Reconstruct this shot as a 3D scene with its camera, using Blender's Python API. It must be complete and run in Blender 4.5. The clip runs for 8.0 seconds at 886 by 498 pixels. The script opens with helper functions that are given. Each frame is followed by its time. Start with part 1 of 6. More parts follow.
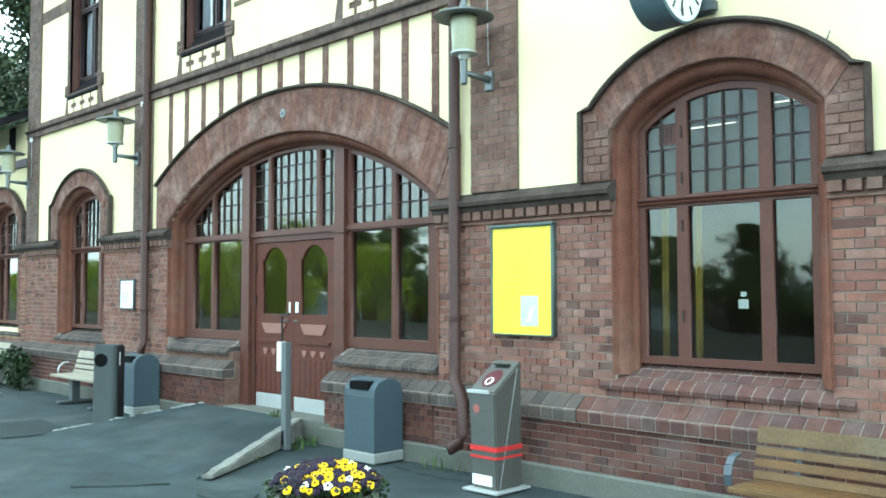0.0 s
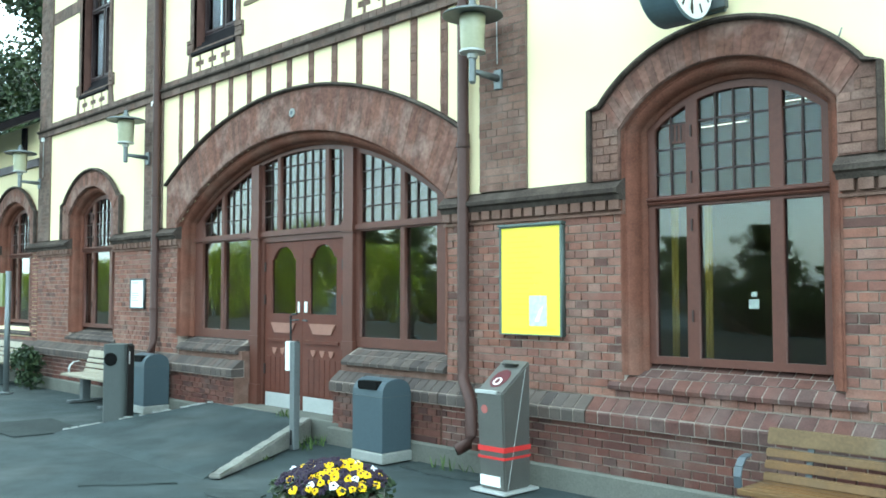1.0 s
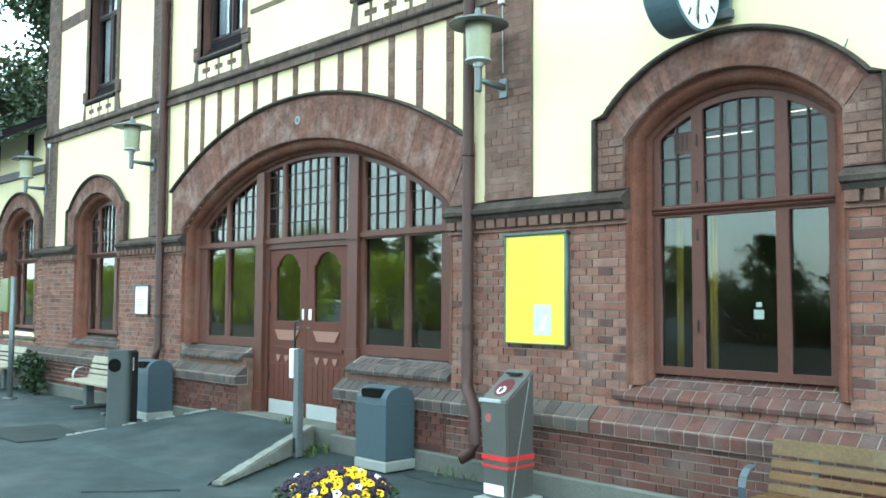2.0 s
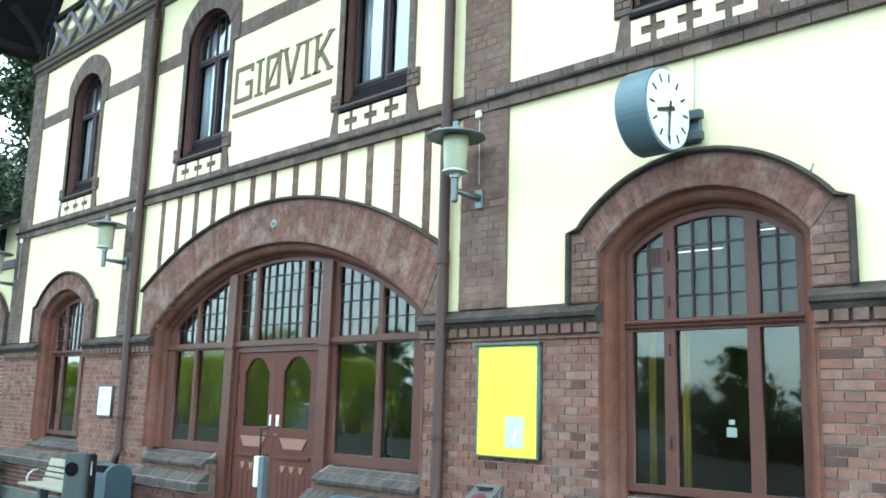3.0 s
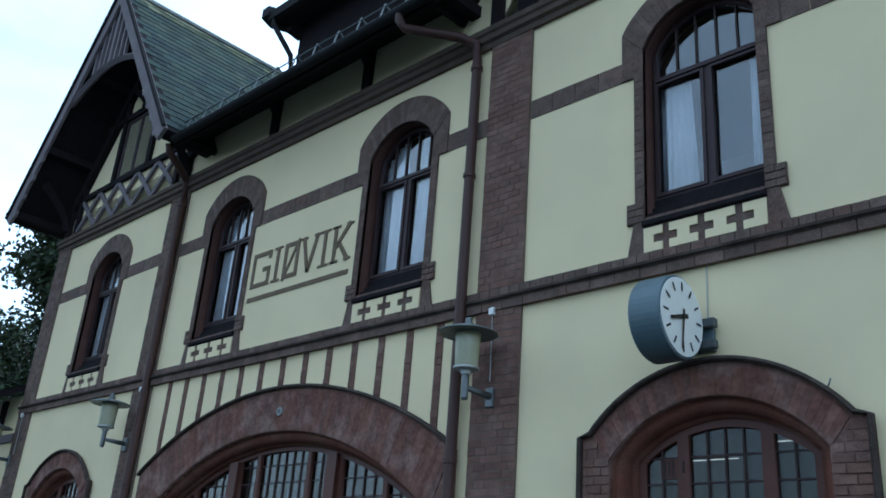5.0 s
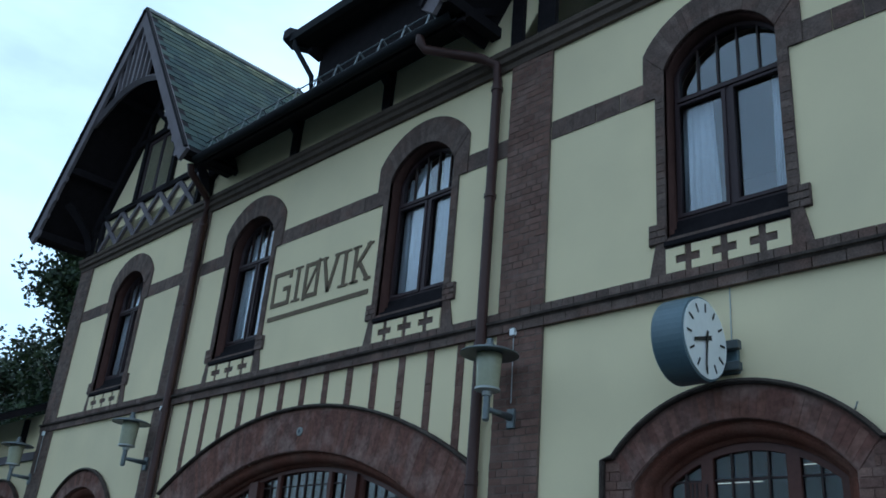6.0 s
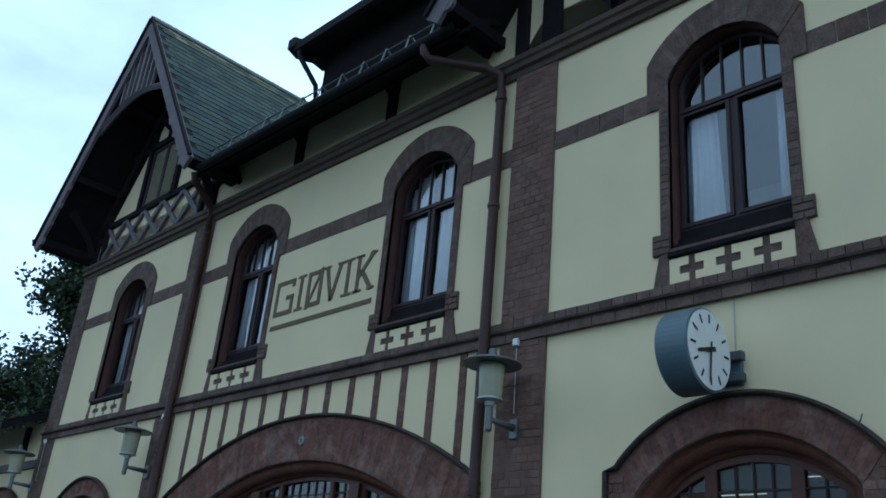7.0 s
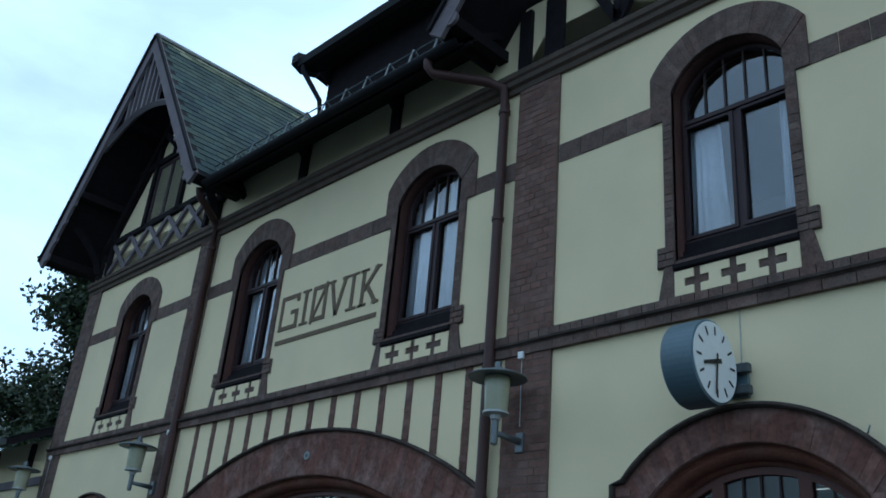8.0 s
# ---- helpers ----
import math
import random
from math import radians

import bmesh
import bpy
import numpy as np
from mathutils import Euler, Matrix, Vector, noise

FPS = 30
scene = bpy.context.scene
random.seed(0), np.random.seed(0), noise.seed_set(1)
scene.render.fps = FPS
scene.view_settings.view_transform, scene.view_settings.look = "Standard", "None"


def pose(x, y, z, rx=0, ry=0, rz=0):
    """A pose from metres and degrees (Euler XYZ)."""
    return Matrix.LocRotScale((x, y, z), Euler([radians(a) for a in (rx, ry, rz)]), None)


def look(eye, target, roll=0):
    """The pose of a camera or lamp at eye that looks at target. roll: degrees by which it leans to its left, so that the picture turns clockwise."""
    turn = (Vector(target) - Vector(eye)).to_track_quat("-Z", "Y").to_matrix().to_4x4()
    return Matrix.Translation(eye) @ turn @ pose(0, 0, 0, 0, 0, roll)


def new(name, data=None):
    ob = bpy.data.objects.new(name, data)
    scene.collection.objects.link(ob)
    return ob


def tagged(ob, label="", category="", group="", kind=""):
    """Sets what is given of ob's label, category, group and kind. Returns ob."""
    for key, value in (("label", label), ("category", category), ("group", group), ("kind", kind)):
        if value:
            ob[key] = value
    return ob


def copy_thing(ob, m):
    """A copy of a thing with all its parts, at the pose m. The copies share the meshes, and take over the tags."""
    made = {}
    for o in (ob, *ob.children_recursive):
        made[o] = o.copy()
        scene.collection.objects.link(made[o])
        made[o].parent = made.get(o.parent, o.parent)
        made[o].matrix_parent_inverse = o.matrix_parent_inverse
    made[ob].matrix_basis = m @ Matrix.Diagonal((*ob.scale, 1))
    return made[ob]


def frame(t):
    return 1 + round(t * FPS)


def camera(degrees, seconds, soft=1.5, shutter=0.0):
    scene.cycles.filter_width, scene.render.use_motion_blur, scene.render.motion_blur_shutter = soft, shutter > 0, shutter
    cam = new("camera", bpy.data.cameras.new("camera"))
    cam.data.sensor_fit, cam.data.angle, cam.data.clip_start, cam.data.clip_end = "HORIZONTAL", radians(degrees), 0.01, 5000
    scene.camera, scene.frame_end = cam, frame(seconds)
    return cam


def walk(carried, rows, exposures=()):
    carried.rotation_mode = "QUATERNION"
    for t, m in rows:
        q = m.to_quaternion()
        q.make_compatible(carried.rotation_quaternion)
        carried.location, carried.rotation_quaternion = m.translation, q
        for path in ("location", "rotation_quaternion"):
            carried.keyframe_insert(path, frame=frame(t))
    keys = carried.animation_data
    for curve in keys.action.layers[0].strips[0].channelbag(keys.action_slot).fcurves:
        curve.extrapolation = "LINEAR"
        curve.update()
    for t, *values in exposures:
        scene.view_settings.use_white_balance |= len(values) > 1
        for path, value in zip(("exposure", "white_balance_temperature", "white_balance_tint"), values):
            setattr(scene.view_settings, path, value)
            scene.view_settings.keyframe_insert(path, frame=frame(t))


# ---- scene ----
cam = camera(53.0, 8.0, soft=1.7)

PATH = [
    (0, (0.48, -6.017, 1.63), (-0.927, -4.599, 1.729), -0.1),
    (0.5, (0.476, -5.982, 1.616), (-0.944, -4.577, 1.721), -0.1),
    (1, (0.477, -5.973, 1.623), (-0.949, -4.573, 1.723), 0.0),
    (1.2, (0.471, -5.972, 1.623), (-0.972, -4.592, 1.737), -0.2),
    (2.5, (0.476, -5.984, 1.625), (-0.943, -4.581, 1.764), 0.8),
    (3, (0.467, -5.978, 1.66), (-0.905, -4.566, 2.012), 1.7),
    (3.5, (0.453, -5.976, 1.697), (-0.889, -4.597, 2.243), 3.2),
    (4, (0.446, -5.976, 1.739), (-0.882, -4.65, 2.43), 3.3),
    (4.5, (0.448, -5.978, 1.744), (-0.87, -4.664, 2.477), 4.3),
    (6, (0.431, -6.027, 1.77), (-0.91, -4.767, 2.554), 5.0),
    (6.5, (0.418, -6.011, 1.746), (-0.925, -4.766, 2.549), 5.8),
    (7, (0.422, -6.022, 1.769), (-0.919, -4.774, 2.573), 5.4),
    (7.5, (0.412, -5.992, 1.77), (-0.932, -4.765, 2.6), 5.4),
    (8, (0.422, -6.024, 1.766), (-0.918, -4.794, 2.597), 5.2),
]

# ---- light ----
EXPO = [(0.0, 2.0, 6600, -9), (2.6, 1.98, 6550, -9), (3.4, 1.80, 5900, -2), (4.0, 0.84, 5800, 4), (4.6, 0.26, 5650, 5), (6.0, -0.38, 5480, 3), (8.0, -0.41, 5450, 3)]
walk(cam, [(t, look(e, g, r)) for t, e, g, r in PATH], EXPO)

world = bpy.data.worlds.new("sky")
scene.world = world
world.use_nodes = True
wn = world.node_tree.nodes
sky = wn.new("ShaderNodeTexSky")
sky.sky_type, sky.sun_disc = "NISHITA", False
sky.sun_elevation, sky.sun_rotation = radians(30), radians(8)
sky.air_density, sky.dust_density, sky.ozone_density = 1.0, 1.8, 1.0
# thin high cloud over the whole sky
wl = world.node_tree.links
co = wn.new("ShaderNodeTexCoord")
mp = wn.new("ShaderNodeMapping")
mp.inputs["Scale"].default_value = (1.6, 1.6, 4.5)
cl = wn.new("ShaderNodeTexNoise")
cl.inputs["Scale"].default_value, cl.inputs["Detail"].default_value, cl.inputs["Roughness"].default_value = 1.4, 8, 0.55
cr = wn.new("ShaderNodeMapRange")
cr.inputs[1].default_value, cr.inputs[2].default_value, cr.inputs[3].default_value, cr.inputs[4].default_value = 0.35, 0.75, 0.45, 0.85
mixer = wn.new("ShaderNodeMix")
mixer.data_type = "RGBA"
# brighter towards the sun
dot = wn.new("ShaderNodeVectorMath")
dot.operation = "DOT_PRODUCT"
dot.inputs[1].default_value = (0.115, 0.853, 0.506)
glare = wn.new("ShaderNodeMapRange")
glare.inputs[1].default_value, glare.inputs[2].default_value, glare.inputs[3].default_value, glare.inputs[4].default_value = -1.0, 1.0, 0.5, 1.95
cloud = wn.new("ShaderNodeVectorMath")
cloud.operation = "SCALE"
cloud.inputs[0].default_value = (7.9, 9.7, 11.5)
wl.new(co.outputs["Generated"], dot.inputs[0])
wl.new(dot.outputs["Value"], glare.inputs[0])
wl.new(glare.outputs[0], cloud.inputs["Scale"])
wl.new(cloud.outputs[0], mixer.inputs[7])
wl.new(co.outputs["Generated"], mp.inputs["Vector"])
wl.new(mp.outputs[0], cl.inputs["Vector"])
wl.new(cl.outputs[0], cr.inputs[0])
wl.new(cr.outputs[0], mixer.inputs[0])
wl.new(sky.outputs[0], mixer.inputs[6])
wl.new(mixer.outputs[2], wn["Background"].inputs[0])
wn["Background"].inputs[1].default_value = 0.15
sun = new("sun", bpy.data.lights.new("sun", "SUN"))
sun.data.energy, sun.data.angle, sun.data.color = 0.9, radians(14), (1.0, 0.95, 0.88)
sun.matrix_world = look((8, 59, 35), (0, 0, 0))


# ---- materials ----
def mat(name, color, rough=0.7, metal=0.0, vary=0.25, scale=6.0, grain=60.0, bump=0.15, dist=0.01,
        spread=None, alt=None, stain=None, stain_amount=0.0):
    """Principled surface with two scales of variation and a bump. spread: 'island' or 'object' varies piece by piece towards alt."""
    m = bpy.data.materials.new(name)
    m.use_nodes = True
    t = m.node_tree
    n, l = t.nodes, t.links
    b = n["Principled BSDF"]
    b.inputs["Roughness"].default_value, b.inputs["Metallic"].default_value = rough, metal
    b.inputs["Specular IOR Level"].default_value = 0.5 if rough < 0.44 or metal else 0.3 if rough < 0.7 else 0.15
    big, small = n.new("ShaderNodeTexNoise"), n.new("ShaderNodeTexNoise")
    big.inputs["Scale"].default_value, small.inputs["Scale"].default_value = scale, grain
    big.inputs["Detail"].default_value, small.inputs["Detail"].default_value = 5, 4
    geo = n.new("ShaderNodeNewGeometry")
    for x in (big, small):
        l.new(geo.outputs["Position"], x.inputs["Vector"])
    base = n.new("ShaderNodeRGB")
    base.outputs[0].default_value = (*color, 1)
    out = base.outputs[0]
    if spread:
        ramp = n.new("ShaderNodeValToRGB")
        cols = alt
        ramp.color_ramp.interpolation = "CONSTANT"
        while len(ramp.color_ramp.elements) < len(cols):
            ramp.color_ramp.elements.new(0.5)
        for i, c in enumerate(cols):
            ramp.color_ramp.elements[i].position = i / len(cols)
            ramp.color_ramp.elements[i].color = (*c, 1)
        if spread == "island":
            l.new(geo.outputs["Random Per Island"], ramp.inputs[0])
        else:
            oi = n.new("ShaderNodeObjectInfo")
            l.new(oi.outputs["Random"], ramp.inputs[0])
        out = ramp.outputs[0]
    if stain:
        st = n.new("ShaderNodeTexNoise")
        st.inputs["Scale"].default_value, st.inputs["Detail"].default_value = scale * 0.35, 6
        l.new(geo.outputs["Position"], st.inputs["Vector"])
        sr = n.new("ShaderNodeMapRange")
        sr.inputs[1].default_value, sr.inputs[2].default_value, sr.inputs[4].default_value = 0.48, 0.68, stain_amount
        l.new(st.outputs[0], sr.inputs[0])
        mx = n.new("ShaderNodeMix")
        mx.data_type = "RGBA"
        l.new(sr.outputs[0], mx.inputs[0])
        l.new(out, mx.inputs[6])
        mx.inputs[7].default_value = (*stain, 1)
        out = mx.outputs[2]
    add = n.new("ShaderNodeMath")
    add.operation = "ADD"
    l.new(big.outputs[0], add.inputs[0])
    l.new(small.outputs[0], add.inputs[1])
    mr = n.new("ShaderNodeMapRange")
    mr.inputs[1].default_value, mr.inputs[2].default_value = 0.6, 1.4
    mr.inputs[3].default_value, mr.inputs[4].default_value = 1 - vary, 1 + vary
    l.new(add.outputs[0], mr.inputs[0])
    mul = n.new("ShaderNodeVectorMath")
    mul.operation = "SCALE"
    l.new(out, mul.inputs[0])
    l.new(mr.outputs[0], mul.inputs["Scale"])
    l.new(mul.outputs[0], b.inputs["Base Color"])
    if bump:
        bp = n.new("ShaderNodeBump")
        bp.inputs["Strength"].default_value, bp.inputs["Distance"].default_value = bump, dist
        l.new(add.outputs[0], bp.inputs["Height"])
        l.new(bp.outputs[0], b.inputs["Normal"])
    return m


REDS = [(0.22, 0.098, 0.071), (0.18, 0.078, 0.059), (0.245, 0.12, 0.09), (0.185, 0.084, 0.066), (0.22, 0.108, 0.083),
        (0.105, 0.053, 0.045), (0.24, 0.127, 0.101), (0.205, 0.09, 0.067), (0.195, 0.10, 0.08)]
GREYS = [(0.092, 0.075, 0.068), (0.08, 0.064, 0.059), (0.105, 0.084, 0.074), (0.068, 0.055, 0.052), (0.098, 0.073, 0.064)]
BROWNS = [(0.175, 0.10, 0.077), (0.16, 0.09, 0.07), (0.19, 0.11, 0.087), (0.145, 0.082, 0.066), (0.17, 0.103, 0.083)]
UMBERS = [(0.145, 0.105, 0.088), (0.13, 0.092, 0.077), (0.16, 0.115, 0.096), (0.12, 0.086, 0.073)]
GREYSTAIN = (0.24, 0.168, 0.14)
M = {}
M["brick"] = mat("brick", REDS[0], 0.85, vary=0.42, scale=9, grain=90, bump=0.4, dist=0.006, spread="island", alt=REDS, stain=GREYSTAIN, stain_amount=0.45)
M["brick_single"] = mat("brick_single", REDS[0], 0.85, vary=0.42, scale=9, grain=90, bump=0.4, dist=0.006, spread="object", alt=REDS, stain=GREYSTAIN, stain_amount=0.45)
M["brick_grey"] = mat("brick_grey", GREYS[0], 0.9, vary=0.3, scale=5, grain=90, bump=0.4, dist=0.006, spread="island", alt=GREYS)
M["brick_grey_single"] = mat("brick_grey_single", GREYS[0], 0.9, vary=0.3, scale=5, grain=90, bump=0.4, dist=0.006, spread="object", alt=GREYS)
M["brick_brown"] = mat("brick_brown", BROWNS[0], 0.88, vary=0.42, scale=9, grain=90, bump=0.4, dist=0.006, spread="island", alt=BROWNS, stain=GREYSTAIN, stain_amount=0.4)
M["terracotta"] = mat("terracotta", (0.155, 0.060, 0.041), 0.8, vary=0.35, scale=7, grain=60, bump=0.4, stain=(0.17, 0.09, 0.068), stain_amount=0.7)
M["mortar_dark"] = mat("soiled_mortar", (0.155, 0.115, 0.095), 0.95, vary=0.3, scale=4, grain=100, bump=0.3)
M["arch_brick"] = mat("arch_brick", BROWNS[0], 0.88, vary=0.42, scale=10, grain=26, bump=0.15, dist=0.006, spread="island",
                      alt=[(0.165, 0.08, 0.06), (0.145, 0.07, 0.055), (0.18, 0.094, 0.073), (0.135, 0.072, 0.058)], stain=(0.25, 0.165, 0.138), stain_amount=0.75)
M["brick_umber"] = mat("brick_umber", UMBERS[0], 0.9, vary=0.45, scale=9, grain=60, bump=0.3, dist=0.006, spread="island", alt=UMBERS, stain=(0.16, 0.09, 0.07), stain_amount=0.6)
M["gutter"] = mat("gutter_paint", (0.02, 0.02, 0.023), 0.75, vary=0.2, scale=6, grain=40, bump=0.05)
M["beam_brown"] = mat("beam_brown", (0.105, 0.078, 0.062), 0.85, vary=0.3, scale=5, grain=60, bump=0.3)
# brown-red reveal brick, darkened to carry the shade of the recess in its colour
M["reveal_shaded"] = mat("shaded_reveal_brick", (0.078, 0.038, 0.031), 0.85, vary=0.3, scale=6, grain=60, bump=0.3)
M["mortar"] = mat("mortar", (0.30, 0.24, 0.205), 0.95, vary=0.25, scale=3, grain=120, bump=0.3)
M["cream"] = mat("cream_render", (0.82, 0.688, 0.435), 0.9, vary=0.07, scale=1.2, grain=140, bump=0.15, dist=0.004, stain=(0.68, 0.58, 0.38), stain_amount=0.5)
M["mortar_sill"] = mat("sill_mortar", (0.27, 0.22, 0.19), 0.95, vary=0.3, scale=9, grain=100, bump=0.3)
M["dark_cap"] = mat("weathered_cap", (0.062, 0.047, 0.040), 0.95, vary=0.45, scale=9, grain=70, bump=0.6, dist=0.015, stain=(0.11, 0.088, 0.075), stain_amount=0.6)
M["brick_base"] = mat("base_brick", REDS[1], 0.88, vary=0.35, scale=7, grain=90, bump=0.4, dist=0.006, spread="island",
                      alt=[(0.108, 0.043, 0.035), (0.088, 0.038, 0.032), (0.128, 0.054, 0.043), (0.072, 0.035, 0.031), (0.113, 0.05, 0.04)], stain=(0.16, 0.12, 0.105), stain_amount=0.5)
SILLS = [(0.108, 0.052, 0.045), (0.09, 0.048, 0.043), (0.118, 0.060, 0.051), (0.095, 0.056, 0.05), (0.112, 0.052, 0.042)]
M["sill_brick_single"] = mat("sill_brick", SILLS[0], 0.9, vary=0.35, scale=9, grain=90, bump=0.4, dist=0.006, spread="object", alt=SILLS, stain=(0.14, 0.10, 0.09), stain_amount=0.5)
M["concrete"] = mat("concrete", (0.125, 0.125, 0.11), 0.92, vary=0.25, scale=3, grain=70, bump=0.35, stain=(0.15, 0.14, 0.12), stain_amount=0.5)
M["asphalt"] = mat("asphalt", (0.038, 0.050, 0.052), 0.9, vary=0.5, scale=2.2, grain=220, bump=0.5, dist=0.006, stain=(0.066, 0.077, 0.076), stain_amount=0.8)
M["paint"] = mat("brown_red_paint", (0.098, 0.037, 0.027), 0.45, vary=0.14, scale=5, grain=40, bump=0.06)
M["door_paint"] = mat("door_paint", (0.092, 0.025, 0.015), 0.6, vary=0.2, scale=5, grain=40, bump=0.06, stain=(0.085, 0.03, 0.022), stain_amount=0.5)
M["kerb_concrete"] = mat("kerb_concrete", (0.21, 0.205, 0.185), 0.92, vary=0.35, scale=6, grain=70, bump=0.5, stain=(0.11, 0.11, 0.10), stain_amount=0.7)
M["drape"] = mat("ochre_curtain", (0.42, 0.27, 0.06), 0.9, vary=0.2, scale=12, grain=60, bump=0.1)
M["bar_paint"] = mat("dark_bar_paint", (0.05, 0.03, 0.027), 0.5, vary=0.12, scale=5, grain=40, bump=0.04)
M["paint_light"] = mat("faded_red_paint", (0.26, 0.125, 0.095), 0.55, vary=0.12, scale=5, grain=40, bump=0.06)
M["pipe"] = mat("pipe_paint", (0.066, 0.031, 0.026), 0.5, vary=0.15, scale=6, grain=40, bump=0.05)
M["timber"] = mat("dark_timber", (0.016, 0.013, 0.015), 0.92, vary=0.3, scale=7, grain=40, bump=0.2)
M["barge"] = mat("weathered_bargeboard", (0.17, 0.145, 0.155), 0.75, vary=0.25, scale=4, grain=40, bump=0.15)
M["frame_dark"] = mat("dark_window_paint", (0.042, 0.024, 0.026), 0.55, vary=0.15, scale=6, grain=40, bump=0.05)
M["slate"] = mat("slate", (0.10, 0.13, 0.115), 0.75, vary=0.45, scale=1.6, grain=40, bump=0.3, spread="island",
                 alt=[(0.022, 0.040, 0.040), (0.034, 0.056, 0.050), (0.044, 0.062, 0.050), (0.018, 0.032, 0.033), (0.028, 0.046, 0.044)], stain=(0.045, 0.062, 0.040), stain_amount=0.5)
M["slate_moss"] = mat("mossy_slate", (0.10, 0.12, 0.05), 0.9, vary=0.5, scale=5, grain=40, bump=0.5, spread="island",
                      alt=[(0.10, 0.11, 0.065), (0.07, 0.08, 0.05), (0.15, 0.155, 0.10), (0.05, 0.065, 0.05)], stain=(0.035, 0.055, 0.05), stain_amount=0.7)
M["zinc"] = mat("zinc", (0.17, 0.185, 0.19), 0.5, 0.6, vary=0.15, scale=4, grain=30, bump=0.05)
M["can"] = mat("bin_paint", (0.056, 0.079, 0.094), 0.45, vary=0.1, scale=3, grain=50, bump=0.04)
M["dark_metal"] = mat("dark_grey_metal", (0.075, 0.085, 0.09), 0.5, vary=0.15, scale=4, grain=50, bump=0.05)
M["steel"] = mat("brushed_steel", (0.145, 0.14, 0.13), 0.45, 0.6, vary=0.12, scale=4, grain=80, bump=0.05)
M["pale_metal"] = mat("pale_metal", (0.42, 0.43, 0.42), 0.45, 0.3, vary=0.1, scale=4, grain=50, bump=0.04)
M["white"] = mat("white_enamel", (0.8, 0.8, 0.78), 0.5, vary=0.05, scale=4, grain=30, bump=0.0)
# near-black colour for the shade inside openings that are not cut out
M["hollow"] = mat("painted_hollow_shade", (0.004, 0.004, 0.004), 1.0, vary=0.1, scale=4, grain=30, bump=0.0)
M["arm_metal"] = mat("grey_blue_strip", (0.085, 0.10, 0.115), 0.5, 0.3, vary=0.15, scale=6, grain=50, bump=0.04)
M["print_pale"] = mat("pale_print", (0.52, 0.58, 0.52), 0.5, vary=0.25, scale=22, grain=30, bump=0.0)
M["black"] = mat("black_plastic", (0.015, 0.015, 0.016), 0.5, vary=0.1, scale=4, grain=30, bump=0.0)
M["yellow"] = mat("yellow_sheet", (0.85, 0.72, 0.06), 0.4, vary=0.04, scale=3, grain=30, bump=0.0)
M["red"] = mat("red_film", (0.55, 0.03, 0.03), 0.4, vary=0.08, scale=4, grain=30, bump=0.0)
M["wood"] = mat("varnished_slat", (0.42, 0.25, 0.10), 0.55, vary=0.3, scale=5, grain=45, bump=0.15, spread="object",
                alt=[(0.125, 0.06, 0.02), (0.10, 0.047, 0.016), (0.13, 0.07, 0.028)], stain=(0.095, 0.07, 0.042), stain_amount=0.6)
M["wood_top"] = mat("greyed_slat", (0.125, 0.078, 0.038), 0.65, vary=0.3, scale=6, grain=45, bump=0.15, stain=(0.125, 0.105, 0.078), stain_amount=0.8)
M["wood_pale"] = mat("bleached_slat", (0.30, 0.265, 0.205), 0.65, vary=0.2, scale=5, grain=45, bump=0.1)
M["lamp_glass"] = mat("lamp_glass", (0.46, 0.45, 0.32), 0.25, vary=0.1, scale=5, grain=30, bump=0.0)
M["room"] = mat("room_wall", (0.24, 0.19, 0.13), 0.9, vary=0.1, scale=2, grain=30, bump=0.0)
M["curtain"] = mat("white_curtain", (0.85, 0.86, 0.88), 0.9, vary=0.1, scale=6, grain=60, bump=0.1)
M["hedge"] = mat("bright_leaf", (0.09, 0.15, 0.03), 0.6, vary=0.4, scale=0.6, grain=20, bump=0.0, spread="island",
                alt=[(0.19, 0.25, 0.025), (0.28, 0.33, 0.035), (0.13, 0.19, 0.025), (0.30, 0.34, 0.045)])
M["leaf"] = mat("leaf", (0.05, 0.09, 0.025), 0.6, vary=0.4, scale=0.8, grain=20, bump=0.0, spread="island",
                alt=[(0.017, 0.032, 0.013), (0.027, 0.046, 0.016), (0.013, 0.023, 0.011), (0.034, 0.05, 0.018)])
M["leaf_far"] = mat("far_leaf", (0.06, 0.08, 0.03), 0.6, vary=0.4, scale=0.8, grain=20, bump=0.0, spread="island",
                    alt=[(0.045, 0.065, 0.022), (0.065, 0.085, 0.026), (0.035, 0.05, 0.02), (0.08, 0.095, 0.03)])
M["bark"] = mat("bark", (0.06, 0.045, 0.035), 0.95, vary=0.3, scale=6, grain=40, bump=0.4)
M["soil"] = mat("soil", (0.03, 0.022, 0.016), 0.95, vary=0.3, scale=9, grain=60, bump=0.4)


M["letter"] = mat("letter_brick", (0.17, 0.125, 0.085), 0.9, vary=0.3, scale=8, grain=70, bump=0.2)
M["frame_green"] = mat("grey_green_frame", (0.10, 0.13, 0.12), 0.45, 0.3, vary=0.12, scale=4, grain=40, bump=0.03)
M["yellow_dim"] = mat("faded_print", (0.80, 0.67, 0.055), 0.45, vary=0.04, scale=3, grain=30, bump=0.0)
M["grey_print"] = mat("grey_print", (0.35, 0.38, 0.40), 0.5, vary=0.04, scale=3, grain=30, bump=0.0)
M["clock_case"] = mat("blue_grey_case", (0.10, 0.145, 0.17), 0.4, vary=0.12, scale=4, grain=40, bump=0.03)
M["foot_concrete"] = mat("pale_concrete", (0.25, 0.255, 0.24), 0.9, vary=0.2, scale=5, grain=70, bump=0.2)
